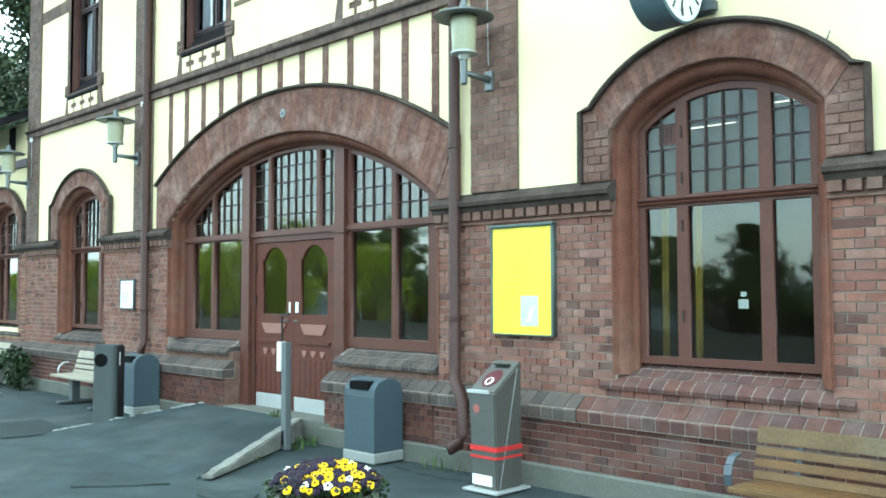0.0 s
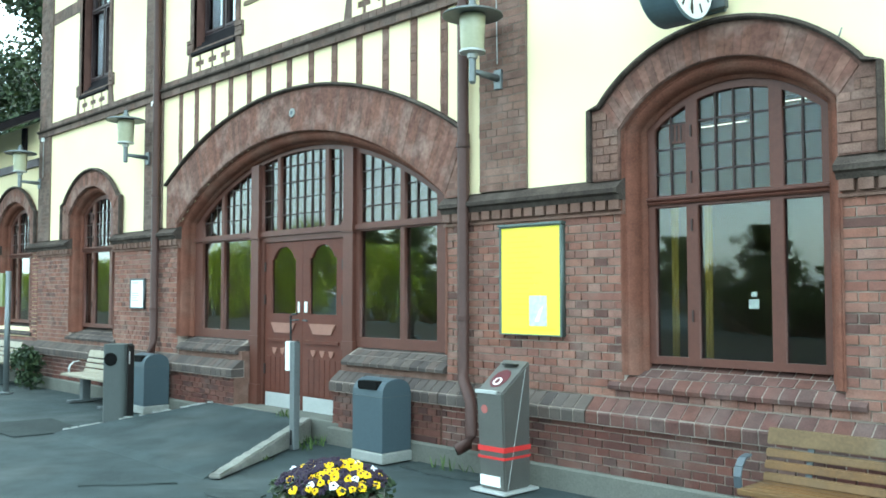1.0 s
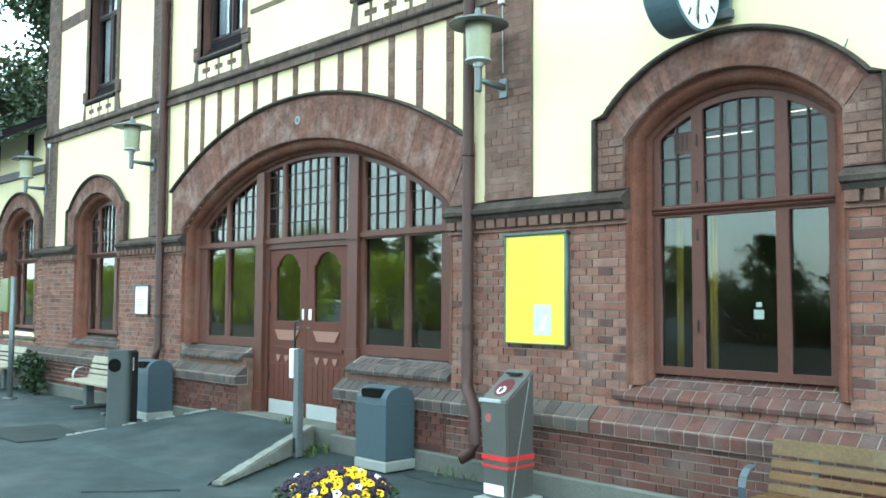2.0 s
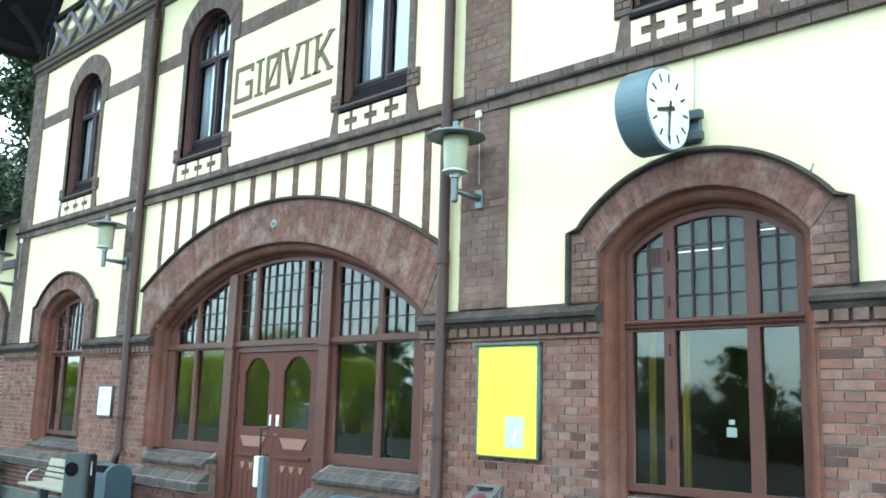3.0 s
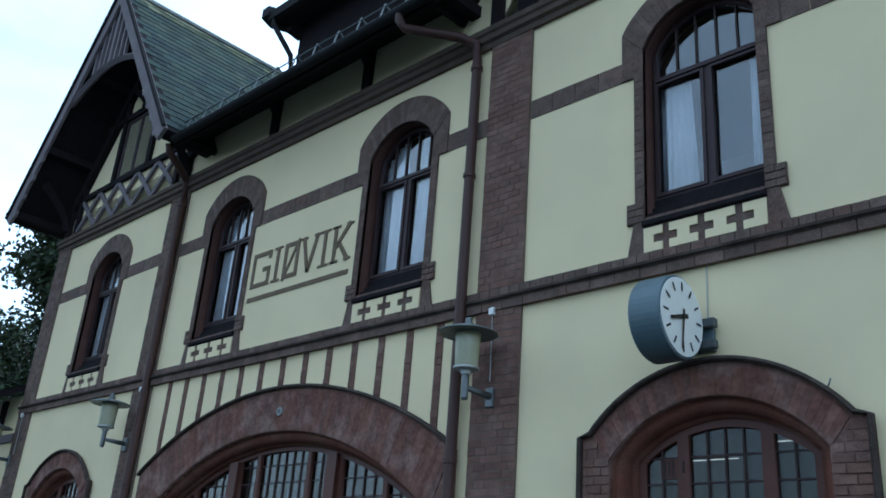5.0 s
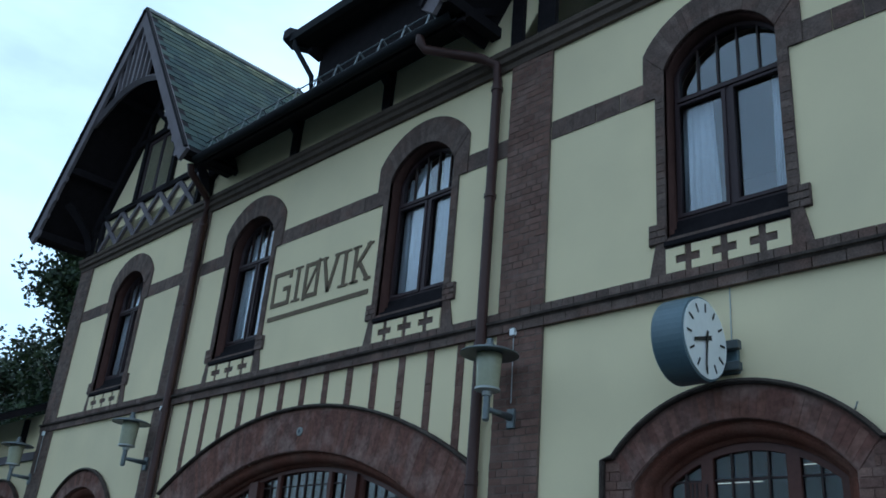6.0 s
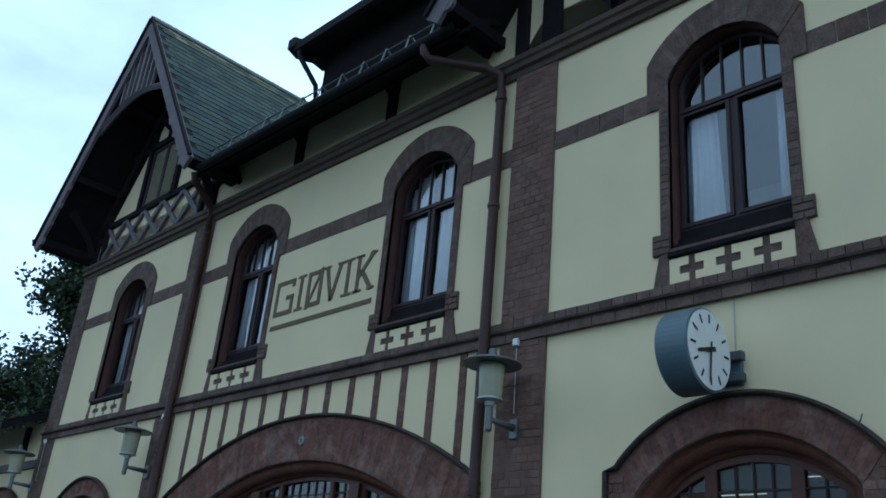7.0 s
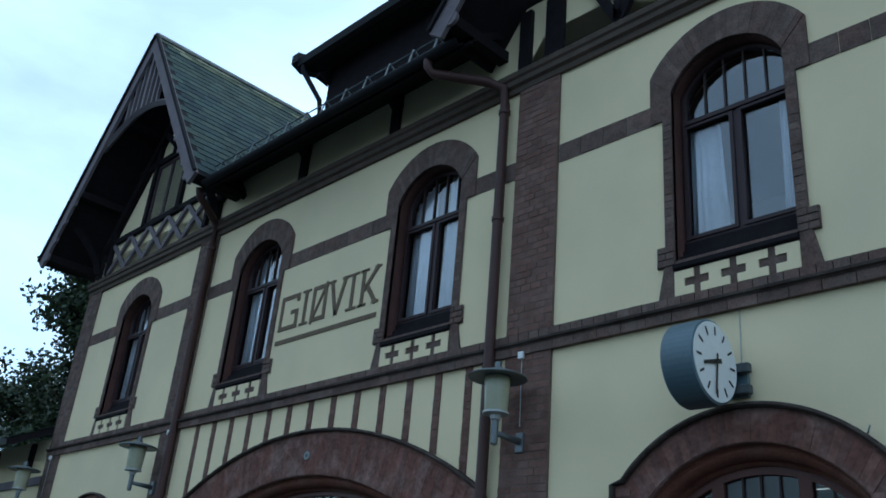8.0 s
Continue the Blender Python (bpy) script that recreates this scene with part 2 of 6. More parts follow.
M["pillar_grey"] = mat("pillar_grey", (0.06, 0.068, 0.067), 0.55, vary=0.12, scale=3, grain=60, bump=0.04)
M["reader_red"] = mat("reader_red", (0.10, 0.02, 0.026), 0.35, vary=0.08, scale=4, grain=30, bump=0.0)
M["red_dim"] = mat("faded_red_mark", (0.32, 0.10, 0.09), 0.5, vary=0.08, scale=4, grain=30, bump=0.0)
M["panel_green"] = mat("dull_green_panel", (0.12, 0.14, 0.035), 0.35, vary=0.1, scale=4, grain=30, bump=0.0)
M["leaf_fresh"] = mat("fresh_leaf", (0.07, 0.12, 0.03), 0.6, vary=0.4, scale=6, grain=40, bump=0.0, spread="island",
                      alt=[(0.06, 0.11, 0.025), (0.09, 0.14, 0.04), (0.045, 0.08, 0.02)])
M["petal_yellow"] = mat("yellow_petal", (0.72, 0.45, 0.008), 0.6, vary=0.12, scale=30, grain=200, bump=0.0)
M["petal_white"] = mat("white_petal", (0.75, 0.76, 0.80), 0.6, vary=0.1, scale=30, grain=200, bump=0.0)
M["petal_purple"] = mat("purple_petal", (0.016, 0.006, 0.022), 0.6, vary=0.3, scale=30, grain=200, bump=0.0)
M["petal_dark"] = mat("dark_blotch", (0.02, 0.008, 0.012), 0.6, vary=0.2, scale=30, grain=200, bump=0.0)


M["asphalt_dark"] = mat("asphalt_repair", (0.030, 0.037, 0.037), 0.95, vary=0.3, scale=2, grain=200, bump=0.5, dist=0.006)
M["ballast"] = mat("ballast", (0.030, 0.026, 0.022), 0.95, vary=0.5, scale=3, grain=30, bump=0.8, dist=0.03, stain=(0.022, 0.03, 0.012), stain_amount=0.7)
M["crack"] = mat("filled_crack", (0.040, 0.050, 0.050), 0.95, vary=0.4, scale=8, grain=160, bump=0.5, dist=0.006)
M["chalk"] = mat("worn_line", (0.27, 0.28, 0.27), 0.9, vary=0.4, scale=12, grain=90, bump=0.3)
M["tube_glow"] = mat("tube_glow", (0.9, 0.9, 0.85), 0.5)
M["tube_glow"].node_tree.nodes["Principled BSDF"].inputs["Emission Color"].default_value = (1.0, 0.95, 0.85, 1)
M["tube_glow"].node_tree.nodes["Principled BSDF"].inputs["Emission Strength"].default_value = 0.9


def glass(name, tint=(1, 1, 1), ior=1.5, rough=0.0):
    m = bpy.data.materials.new(name)
    m.use_nodes = True
    b = m.node_tree.nodes["Principled BSDF"]
    b.inputs["Base Color"].default_value = (*tint, 1)
    b.inputs["Roughness"].default_value = rough
    b.inputs["IOR"].default_value = ior
    b.inputs["Transmission Weight"].default_value = 1.0
    nz = m.node_tree.nodes.new("ShaderNodeTexNoise")
    nz.inputs["Scale"].default_value = 1.6
    bp = m.node_tree.nodes.new("ShaderNodeBump")
    bp.inputs["Strength"].default_value, bp.inputs["Distance"].default_value = 0.025, 0.02
    g = m.node_tree.nodes.new("ShaderNodeNewGeometry")
    m.node_tree.links.new(g.outputs["Position"], nz.inputs["Vector"])
    m.node_tree.links.new(nz.outputs[0], bp.inputs["Height"])
    m.node_tree.links.new(bp.outputs[0], b.inputs["Normal"])
    return m


M["glass"] = glass("window_glass", (0.8, 0.85, 0.82), 1.6)
M["glass_fan"] = glass("fanlight_glass", (0.7, 0.75, 0.72), 1.43)
M["glass_arch"] = glass("arch_fanlight_glass", (0.7, 0.75, 0.72), 1.58)
M["glass_door"] = glass("door_glass", (0.8, 0.85, 0.8), 1.85)
M["glass_up"] = glass("upper_window_glass", (0.9, 0.95, 1.0), 1.9)


# ---- mesh helpers ----
def mesh_of(bm, name="piece"):
    bmesh.ops.recalc_face_normals(bm, faces=bm.faces)
    me = bpy.data.meshes.new(name)
    bm.to_mesh(me)
    bm.free()
    return me


def part(name, shape, material, parent=None, label="", smooth=False):
    """One mesh object, from a bmesh or a mesh, under its thing or part."""
    me = shape if isinstance(shape, bpy.types.Mesh) else mesh_of(shape, name)
    if not me.materials:
        me.materials.append(M[material])
    if smooth:
        me.shade_smooth()
    ob = new(name, me)
    if parent is not None:
        ob.parent = parent
        ob.matrix_parent_inverse = parent.matrix_basis.inverted()
    if label:
        ob["label"] = label
    return ob


def thing(name, label, category, group="", kind="", at=(0, 0, 0)):
    e = new(name)
    e.matrix_basis = Matrix.Translation(at)
    return tagged(e, label, category, group, kind)


def box(bm, x0, x1, y0, y1, z0, z1):
    v = [bm.verts.new(p) for p in ((x0, y0, z0), (x1, y0, z0), (x1, y1, z0), (x0, y1, z0), (x0, y0, z1), (x1, y0, z1), (x1, y1, z1), (x0, y1, z1))]
    for f in ((0, 3, 2, 1), (4, 5, 6, 7), (0, 1, 5, 4), (1, 2, 6, 5), (2, 3, 7, 6), (3, 0, 4, 7)):
        bm.faces.new([v[i] for i in f])
    return bm


def boxes(*list_of):
    bm = bmesh.new()
    for b in list_of:
        box(bm, *b)
    return bm


def soft_box(x0, x1, y0, y1, z0, z1, r=0.01, seg=2):
    bm = boxes((x0, x1, y0, y1, z0, z1))
    bmesh.ops.bevel(bm, geom=bm.edges[:], offset=r, segments=seg, affect="EDGES", profile=0.5)
    return bm


def prism(profile, x0, x1, bm=None):
    """A (y, z) outline drawn along x."""
    bm = bm or bmesh.new()
    a = [bm.verts.new((x0, y, z)) for y, z in profile]
    b = [bm.verts.new((x1, y, z)) for y, z in profile]
    n = len(profile)
    for i in range(n):
        bm.faces.new((a[i], a[(i + 1) % n], b[(i + 1) % n], b[i]))
    bm.faces.new(a[::-1])
    bm.faces.new(b)
    return bm


def beam(bm, p, q, w, d):
    """A square timber of width w and depth d from p to q."""
    p, q = Vector(p), Vector(q)
    axis = (q - p).normalized()
    side = axis.cross(Vector((0, 1, 0)))
    if side.length < 0.1:
        side = axis.cross(Vector((1, 0, 0)))
    side.normalize()
    up = axis.cross(side)
    rings = []
    for c in (p, q):
        rings.append([bm.verts.new(c + side * sx * w / 2 + up * sy * d / 2) for sx, sy in ((-1, -1), (1, -1), (1, 1), (-1, 1))])
    for i in range(4):
        bm.faces.new((rings[0][i], rings[0][(i + 1) % 4], rings[1][(i + 1) % 4], rings[1][i]))
    bm.faces.new(rings[0][::-1])
    bm.faces.new(rings[1])
    return bm


def tube(bm, points, r, seg=10, flat=False):
    """A round tube along points."""
    pts = [Vector(p) for p in points]
    rings = []
    for i, p in enumerate(pts):
        d = (pts[min(i + 1, len(pts) - 1)] - pts[max(i - 1, 0)]).normalized()
        u = Vector((0, 1, 0)) if flat else d.cross(Vector((0, 0, 1)))
        if u.length < 0.2:
            u = d.cross(Vector((1, 0, 0)))
        u.normalize()
        w = d.cross(u)
        rr = r[i] if isinstance(r, (list, tuple)) else r
        rings.append([bm.verts.new(p + (u * math.cos(a) + w * math.sin(a)) * rr) for a in [math.tau * k / seg for k in range(seg)]])
    for a, b in zip(rings, rings[1:]):
        for k in range(seg):
            bm.faces.new((a[k], a[(k + 1) % seg], b[(k + 1) % seg], b[k]))
    bm.faces.new(rings[0][::-1])
    bm.faces.new(rings[-1])
    return bm


def lathe(bm, profile, cx, cy, cz, seg=28):
    """(r, z) turned about the upright through (cx, cy)."""
    rings = [[bm.verts.new((cx + r * math.cos(math.tau * k / seg), cy + r * math.sin(math.tau * k / seg), cz + z)) for k in range(seg)] for r, z in profile]
    for a, b in zip(rings, rings[1:]):
        for k in range(seg):
            bm.faces.new((a[k], a[(k + 1) % seg], b[(k + 1) % seg], b[k]))
    bm.faces.new(rings[0][::-1])
    bm.faces.new(rings[-1])
    return bm


def plate(outlines, y0, y1):
    """(x, z) outlines filled, the later ones cut out, as a slab from y0 back to y1."""
    cu = bpy.data.curves.new("outline", "CURVE")
    cu.dimensions, cu.fill_mode, cu.extrude = "2D", "BOTH", (y1 - y0) / 2
    for pts in outlines:
        s = cu.splines.new("POLY")
        s.points.add(len(pts) - 1)
        for p, (x, z) in zip(s.points, pts):
            p.co = (x, z, 0, 1)
        s.use_cyclic_u = True
    ob = bpy.data.objects.new("outline", cu)
    scene.collection.objects.link(ob)
    me = bpy.data.meshes.new_from_object(ob.evaluated_get(bpy.context.evaluated_depsgraph_get()))
    bpy.data.objects.remove(ob)
    bpy.data.curves.remove(cu)
    me.transform(Matrix.Translation((0, (y0 + y1) / 2, 0)) @ Matrix.Rotation(radians(90), 4, "X"))
    me.materials.clear()
    bm = bmesh.new()
    bm.from_mesh(me)
    bmesh.ops.remove_doubles(bm, verts=bm.verts, dist=0.00005)
    bmesh.ops.recalc_face_normals(bm, faces=bm.faces)
    bm.to_mesh(me)
    bm.free()
    return me


def rect(x0, x1, z0, z1):
    return [(x0, z0), (x1, z0), (x1, z1), (x0, z1)]


def arc_z(x, cx, half, spring, top):
    """Height of a segment arch at x."""
    rise = top - spring
    r = (half * half + rise * rise) / (2 * rise)
    return top - r + math.sqrt(max(r * r - (x - cx) ** 2, 0))


def arch(cx, half, z0, spring, top, n=28):
    """Outline of an opening with a segment head."""
    rise = top - spring
    r = (half * half + rise * rise) / (2 * rise)
    a = math.asin(min(1, half / r))
    pts = [(cx - half, z0)]
    pts += [(cx + r * math.sin(-a + 2 * a * i / n), top - r + r * math.cos(-a + 2 * a * i / n)) for i in range(n + 1)]
    return pts + [(cx + half, z0)]


def courses(bm, x0, x1, z0, z1, y, proud=0.012, holes=(), pitch=0.25, rise=0.0708, joint=0.012, seed=1, gather=None):
    """Bricks of a wall face at depth y, nearly all headers, each course half a header on; holes: functions (z0, z1) -> cut x spans."""
    rng = random.Random(seed)
    n = max(1, round((z1 - z0) / rise))
    h = (z1 - z0) / n
    for i in range(n):
        za, zb = z0 + i * h + joint / 2, z0 + (i + 1) * h - joint / 2
        spans = [(x0, x1)]
        for cut in holes:
            c = cut(za, zb)
            if c:
                spans = [s for a, b in spans for s in ((a, min(b, c[0])), (max(a, c[1]), b)) if s[1] - s[0] > 0.03]
        step = pitch * 0.52
        for a, b in spans:
            k = math.floor(a / step) * step + (0 if i % 2 == 0 else step / 2)
            edges = [a]
            while k < b:
                if k > a + 0.04 and k < b - 0.04 and rng.random() > 0.12:
                    edges.append(k)
                k += step
            edges.append(b)
            for p, q in zip(edges, edges[1:]):
                pr = proud + rng.uniform(-0.003, 0.003)
                dx, dz = rng.uniform(-0.002, 0.002), rng.uniform(-0.0015, 0.0015)
                b6 = (p + joint / 2 + dx, q - joint / 2 + dx, y - pr, y + 0.004, za + dz, zb + dz)
                if gather is not None and gather(b6):
                    continue
                box(bm, *b6)
    return bm


def ring(bm, cx, half_i, spring_i, top_i, half_o, spring_o, top_o, y0, y1, count, split=2, joint=0.008):
    """Wedge bricks between two segment arches."""
    def pt(t, half, spring, top):
        rise = top - spring
        r = (half * half + rise * rise) / (2 * rise)
        a = math.asin(min(1, half / r))
        return Vector((cx + r * math.sin(-a + 2 * a * t), 0, top - r + r * math.cos(-a + 2 * a * t)))
    rng = random.Random(count)
    for i in range(count):
        for s in range(split):
            f0, f1 = s / split, (s + 1) / split
            g = 0.012
            t0, t1 = (i + g) / count, (i + 1 - g) / count
            q = []
            for t, f in ((t0, f0 + 0.008), (t1, f0 + 0.008), (t1, f1 - 0.008), (t0, f1 - 0.008)):
                q.append(pt(t, half_i, spring_i, top_i).lerp(pt(t, half_o, spring_o, top_o), f))
            pr = rng.uniform(-0.0015, 0.0015)
            fr = [bm.verts.new((p.x, y0 + pr, p.z)) for p in q]
            bk = [bm.verts.new((p.x, y1, p.z)) for p in q]
            bm.faces.new(fr)
            for k in range(4):
                bm.faces.new((fr[k], bk[k], bk[(k + 1) % 4], fr[(k + 1) % 4]))
    return bm


def follow(bm, pts, y, w, d):
    """A moulding of width w (in the wall's plane, outwards) and depth d along (x, z) points."""
    n = len(pts)
    rings = []
    for i, (x, z) in enumerate(pts):
        a, b = pts[max(i - 1, 0)], pts[min(i + 1, n - 1)]
        t = Vector((b[0] - a[0], b[1] - a[1])).normalized()
        nx, nz = -t.y, t.x
        rings.append([bm.verts.new(p) for p in ((x, y, z), (x, y - d * 0.75, z), (x + nx * w * 0.4, y - d, z + nz * w * 0.4), (x + nx * w, y - d * 0.8, z + nz * w), (x + nx * w, y, z + nz * w))])
    for a, b in zip(rings, rings[1:]):
        for k in range(5):
            bm.faces.new((a[k], a[(k + 1) % 5], b[(k + 1) % 5], b[k]))
    bm.faces.new(rings[0][::-1])
    bm.faces.new(rings[-1])
    return bm


# ---- plan of the front (metres; x along the wall, z up, the wall's face at y = 0) ----
XL, XR = -15.95, 3.2            # ends of the two-storey front
LC, CC, RC = -13.62, -8.175, -2.75  # centres of the three bays
PIL_L, PIL_R, COR = (-11.83, -11.28), (-5.10, -4.535), (-15.95, -15.43)
Z_CORN = 2.53

DOOR = dict(cx=CC, half=2.63, spring=2.57, top=3.50)
LOWW = dict(cx=-2.705, half=0.853, spring=2.925, top=3.345)
LOWL = dict(cx=-13.67, half=0.853, spring=2.925, top=3.345)
LOWX = dict(cx=-17.14, half=0.853, spring=2.925, top=3.345)
UPW = dict(cx=-2.70, half=0.53, spring=6.62, top=6.97)
UPM = dict(cx=-6.44, half=0.53, spring=6.62, top=6.97)
UPC = dict(cx=-9.905, half=0.53, spring=6.62, top=6.97)
UPL = dict(cx=-13.65, half=0.53, spring=6.62, top=6.97)
UPPER_Z0 = 4.93


def opening(o, z0, n=28, more=0.0):
    return arch(o["cx"], o["half"] + more, z0 - more, o["spring"], o["top"] + more, n)


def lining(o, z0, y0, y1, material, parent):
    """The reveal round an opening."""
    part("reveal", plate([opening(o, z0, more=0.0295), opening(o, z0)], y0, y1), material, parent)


station = thing("station_building", "two-storey cream rendered railway station with red brick trim and slate gables", "building")


# ---- ground ----
def ground():
    g = bmesh.new()
    xs = sorted(set([-900, -300, -120, -60, -40] + [x * 1.0 for x in range(-30, 16)] + [30, 60, 120, 300, 900]))
    ys = sorted(set([-900, -300, -120, -60, -30] + [y * 0.5 for y in range(-24, 3)] + [5, 20, 60, 120, 300, 900]))
    vs = [[g.verts.new((x, y, 0.012 * noise.noise(Vector((x * 0.5, y * 0.5, 0))) - 0.012)) for y in ys] for x in xs]
    for i in range(len(xs) - 1):
        for j in range(len(ys) - 1):
            g.faces.new((vs[i][j], vs[i + 1][j], vs[i + 1][j + 1], vs[i][j + 1]))
    tagged(part("ground", g, "asphalt", smooth=True), "worn grey asphalt platform with patches and cracks", "ground", kind="structure")
    # assumed slab behind the camera, added so the panes reflect darker ground
    bed = part("track_bed", boxes((-130, 60, -24.0, -12.0, -0.1, 0.045)), "ballast")
    tagged(bed, "dark ballast slab added out of view to darken the window reflections", "track bed", kind="structure")
    # asphalt ramp up to the doors, with a concrete edge on one side
    r = bmesh.new()
    near, far = -2.05, 0.02
    rows = []
    for i in range(13):
        t = i / 12
        y = near + (far - near) * t
        xl, xr = -9.95 + 0.28 * t, -6.50 - 1.17 * t
        z = 0.205 * min(1, t * 1.08) + 0.006 - (0.03 if i == 0 else 0.0)
        rows.append([(xl + (xr - xl) * k / 8, y, z) for k in range(9)])
    vv = [[r.verts.new(p) for p in row] for row in rows]
    base = [[r.verts.new((p[0], p[1], -0.05)) for p in row] for row in rows]
    for i in range(12):
        for k in range(8):
            r.faces.new((vv[i][k], vv[i][k + 1], vv[i + 1][k + 1], vv[i + 1][k]))
        r.faces.new((vv[i][0], vv[i + 1][0], base[i + 1][0], base[i][0]))
        r.faces.new((vv[i][8], base[i][8], base[i + 1][8], vv[i + 1][8]))
    r.faces.new([*vv[0][::-1], *base[0]])
    tagged(part("pavement", r, "asphalt"), "asphalt ramp rising to the station doors", "ramp", kind="structure")
    k = bmesh.new()
    a, b = Vector((-6.42, -1.96, 0)), Vector((-7.58, -0.16, 0))
    side = Vector(((b - a).y, -(b - a).x, 0)).normalized() * 0.058
    ring_a = [k.verts.new(a - side), k.verts.new(a + side), k.verts.new(a + side + Vector((0, 0, 0.035))), k.verts.new(a - side + Vector((0, 0, 0.035)))]
    ring_b = [k.verts.new(b - side), k.verts.new(b + side), k.verts.new(b + side + Vector((0, 0, 0.235))), k.verts.new(b - side + Vector((0, 0, 0.235)))]
    for i in range(4):
        k.faces.new((ring_a[i], ring_a[(i + 1) % 4], ring_b[(i + 1) % 4], ring_b[i]))
    k.faces.new(ring_a[::-1])
    k.faces.new(ring_b)
    bmesh.ops.bevel(k, geom=k.edges[:], offset=0.012, segments=2, affect="EDGES")
    bmesh.ops.subdivide_edges(k, edges=[e for e in k.edges if e.calc_length() > 0.5], cuts=24)
    for v in k.verts:
        if v.co.z > 0.02:
            j = noise.noise(v.co * 9) + 0.6 * noise.noise(v.co * 31)
            v.co += Vector((0.012 * noise.noise(v.co * 14 + Vector((5, 0, 0))), 0, -0.016 * max(0, j) + 0.004))
    tagged(part("kerb", k, "kerb_concrete"), "chipped concrete kerb along the ramp", "kerb", kind="structure")
    # threshold slab
    tagged(part("door_step", soft_box(-9.62, -7.08, -0.1, 0.4, 0.0, 0.225, 0.015), "concrete"), "worn stone slab before the doors", "step", kind="structure")


ground()


# ---- walls ----
# solid wall behind: cream render, with every opening cut through
cut_up = [opening(o, UPPER_Z0, more=0.03) for o in (UPW, UPM, UPC, UPL)]
part("rendered_wall",
     plate([[(XL, 2.40)] + [p for o in (LOWL, DOOR, LOWW) for p in opening(o, 2.40)] + [(XR, 2.40), (XR, 8.1), (XL, 8.1)]] + cut_up, 0.0, 0.34), "cream", station, "cream rendered upper wall")
# brick ground floor
left = [(XL, 0.0), (DOOR["cx"] - DOOR["half"], 0.0), (DOOR["cx"] - DOOR["half"], 2.40), (LOWL["cx"] + LOWL["half"], 2.40), (LOWL["cx"] + LOWL["half"], 0.83), (LOWL["cx"] - LOWL["half"], 0.83), (LOWL["cx"] - LOWL["half"], 2.40), (XL, 2.40)]
right = [(DOOR["cx"] + DOOR["half"], 0.0), (XR, 0.0), (XR, 2.40), (LOWW["cx"] + LOWW["half"], 2.40), (LOWW["cx"] + LOWW["half"], 0.83), (LOWW["cx"] - LOWW["half"], 0.83), (LOWW["cx"] - LOWW["half"], 2.40), (DOOR["cx"] + DOOR["half"], 2.40)]
for side in (left, right):
    part("brick_backing", plate([side], 0.004, 0.34), "mortar", station, "brick ground floor wall")


def cut_rect(x0, x1, z0, z1):
    return lambda a, b: (x0, x1) if b > z0 and a < z1 else None


D0, D1 = DOOR["cx"] - DOOR["half"], DOOR["cx"] + DOOR["half"]
gaps = [cut_rect(D0, D1, 0, 3), cut_rect(LOWL["cx"] - LOWL["half"], LOWL["cx"] + LOWL["half"], 0.876, 3), cut_rect(LOWW["cx"] - LOWW["half"], LOWW["cx"] + LOWW["half"], 0.876, 3)]
singles = []


def near_sign(b6):
    """The bricks round the poster and the bench, kept to be single pieces."""
    if -4.56 < b6[0] and b6[1] < -3.62 and 0.9 < b6[4] < 2.2 and len(singles) < 300:
        singles.append(b6)
        return True
    return False


wall_bricks = courses(bmesh.new(), XL, XR, 0.80, 2.26, 0.004, holes=gaps, seed=3, gather=near_sign)
part("brickwork", wall_bricks, "brick", station, "red brick laid in pale mortar")["kind"] = "stuff"

# lower wall, stepping out
LOWY = -0.09
for a, b in ((XL, D0 - 0.02), (D1 + 0.02, XR)):
    part("base_wall", boxes((a, b, LOWY + 0.004, 0.003, 0.2, 0.62)), "mortar", station)
    part("base_brickwork", courses(bmesh.new(), a, b, 0.20, 0.60, LOWY + 0.004, seed=5), "brick_base", station)["kind"] = "stuff"
    part("plinth", prism([(0.0, 0.0), (-0.15, 0.0), (-0.15, 0.19), (-0.135, 0.205), (0.0, 0.205)], a, b), "concrete", station, "stained concrete plinth")
for a, b in ((D0, -9.20), (-7.20, D1)):
    part("base_wall", boxes((a, b, LOWY + 0.004, 0.2, 0.2, 0.62)), "brick_brown", station)
    part("apron_wall", boxes((a, b, 0.02, 0.16, 0.62, 0.90)), "brick_brown", station)
part("base_brickwork", courses(courses(bmesh.new(), D0, -9.20, 0.20, 0.60, LOWY + 0.004, seed=6), -7.20, D1, 0.20, 0.60, LOWY + 0.004, seed=7), "brick_base", station)["kind"] = "stuff"
for a, b in ((D0 - 0.02, -9.18), (-7.22, D1 + 0.02)):
    part("plinth", prism([(0.2, 0.0), (-0.15, 0.0), (-0.15, 0.19), (-0.135, 0.205), (0.2, 0.205)], a, b), "concrete", station)


def brick_course(backing, x0, x1, line, pitch, material, seed=1, shift=0.0):
    """One course of single bricks whose faces follow the (y, z) line."""
    n = max(1, round((x1 - x0) / pitch))
    w = (x1 - x0) / n
    prof = list(line) + [(0.3, line[-1][1] - 0.004), (0.3, line[0][1])] if line[-1][0] > 0.02 else list(line) + [(0.04, line[-1][1]), (0.04, line[0][1])]
    me = mesh_of(prism(prof, -w / 2 + 0.006, w / 2 - 0.006), "brick")
    me.materials.append(M[material + "_single"])
    rng = random.Random(seed)
    for i in range(n - (1 if shift else 0)):
        o = new("brick", me)
        o.parent = backing
        o.matrix_basis = Matrix.Translation((x0 + (i + 0.5 + shift) * w, rng.uniform(-0.0015, 0.0015), rng.uniform(-0.001, 0.001)))


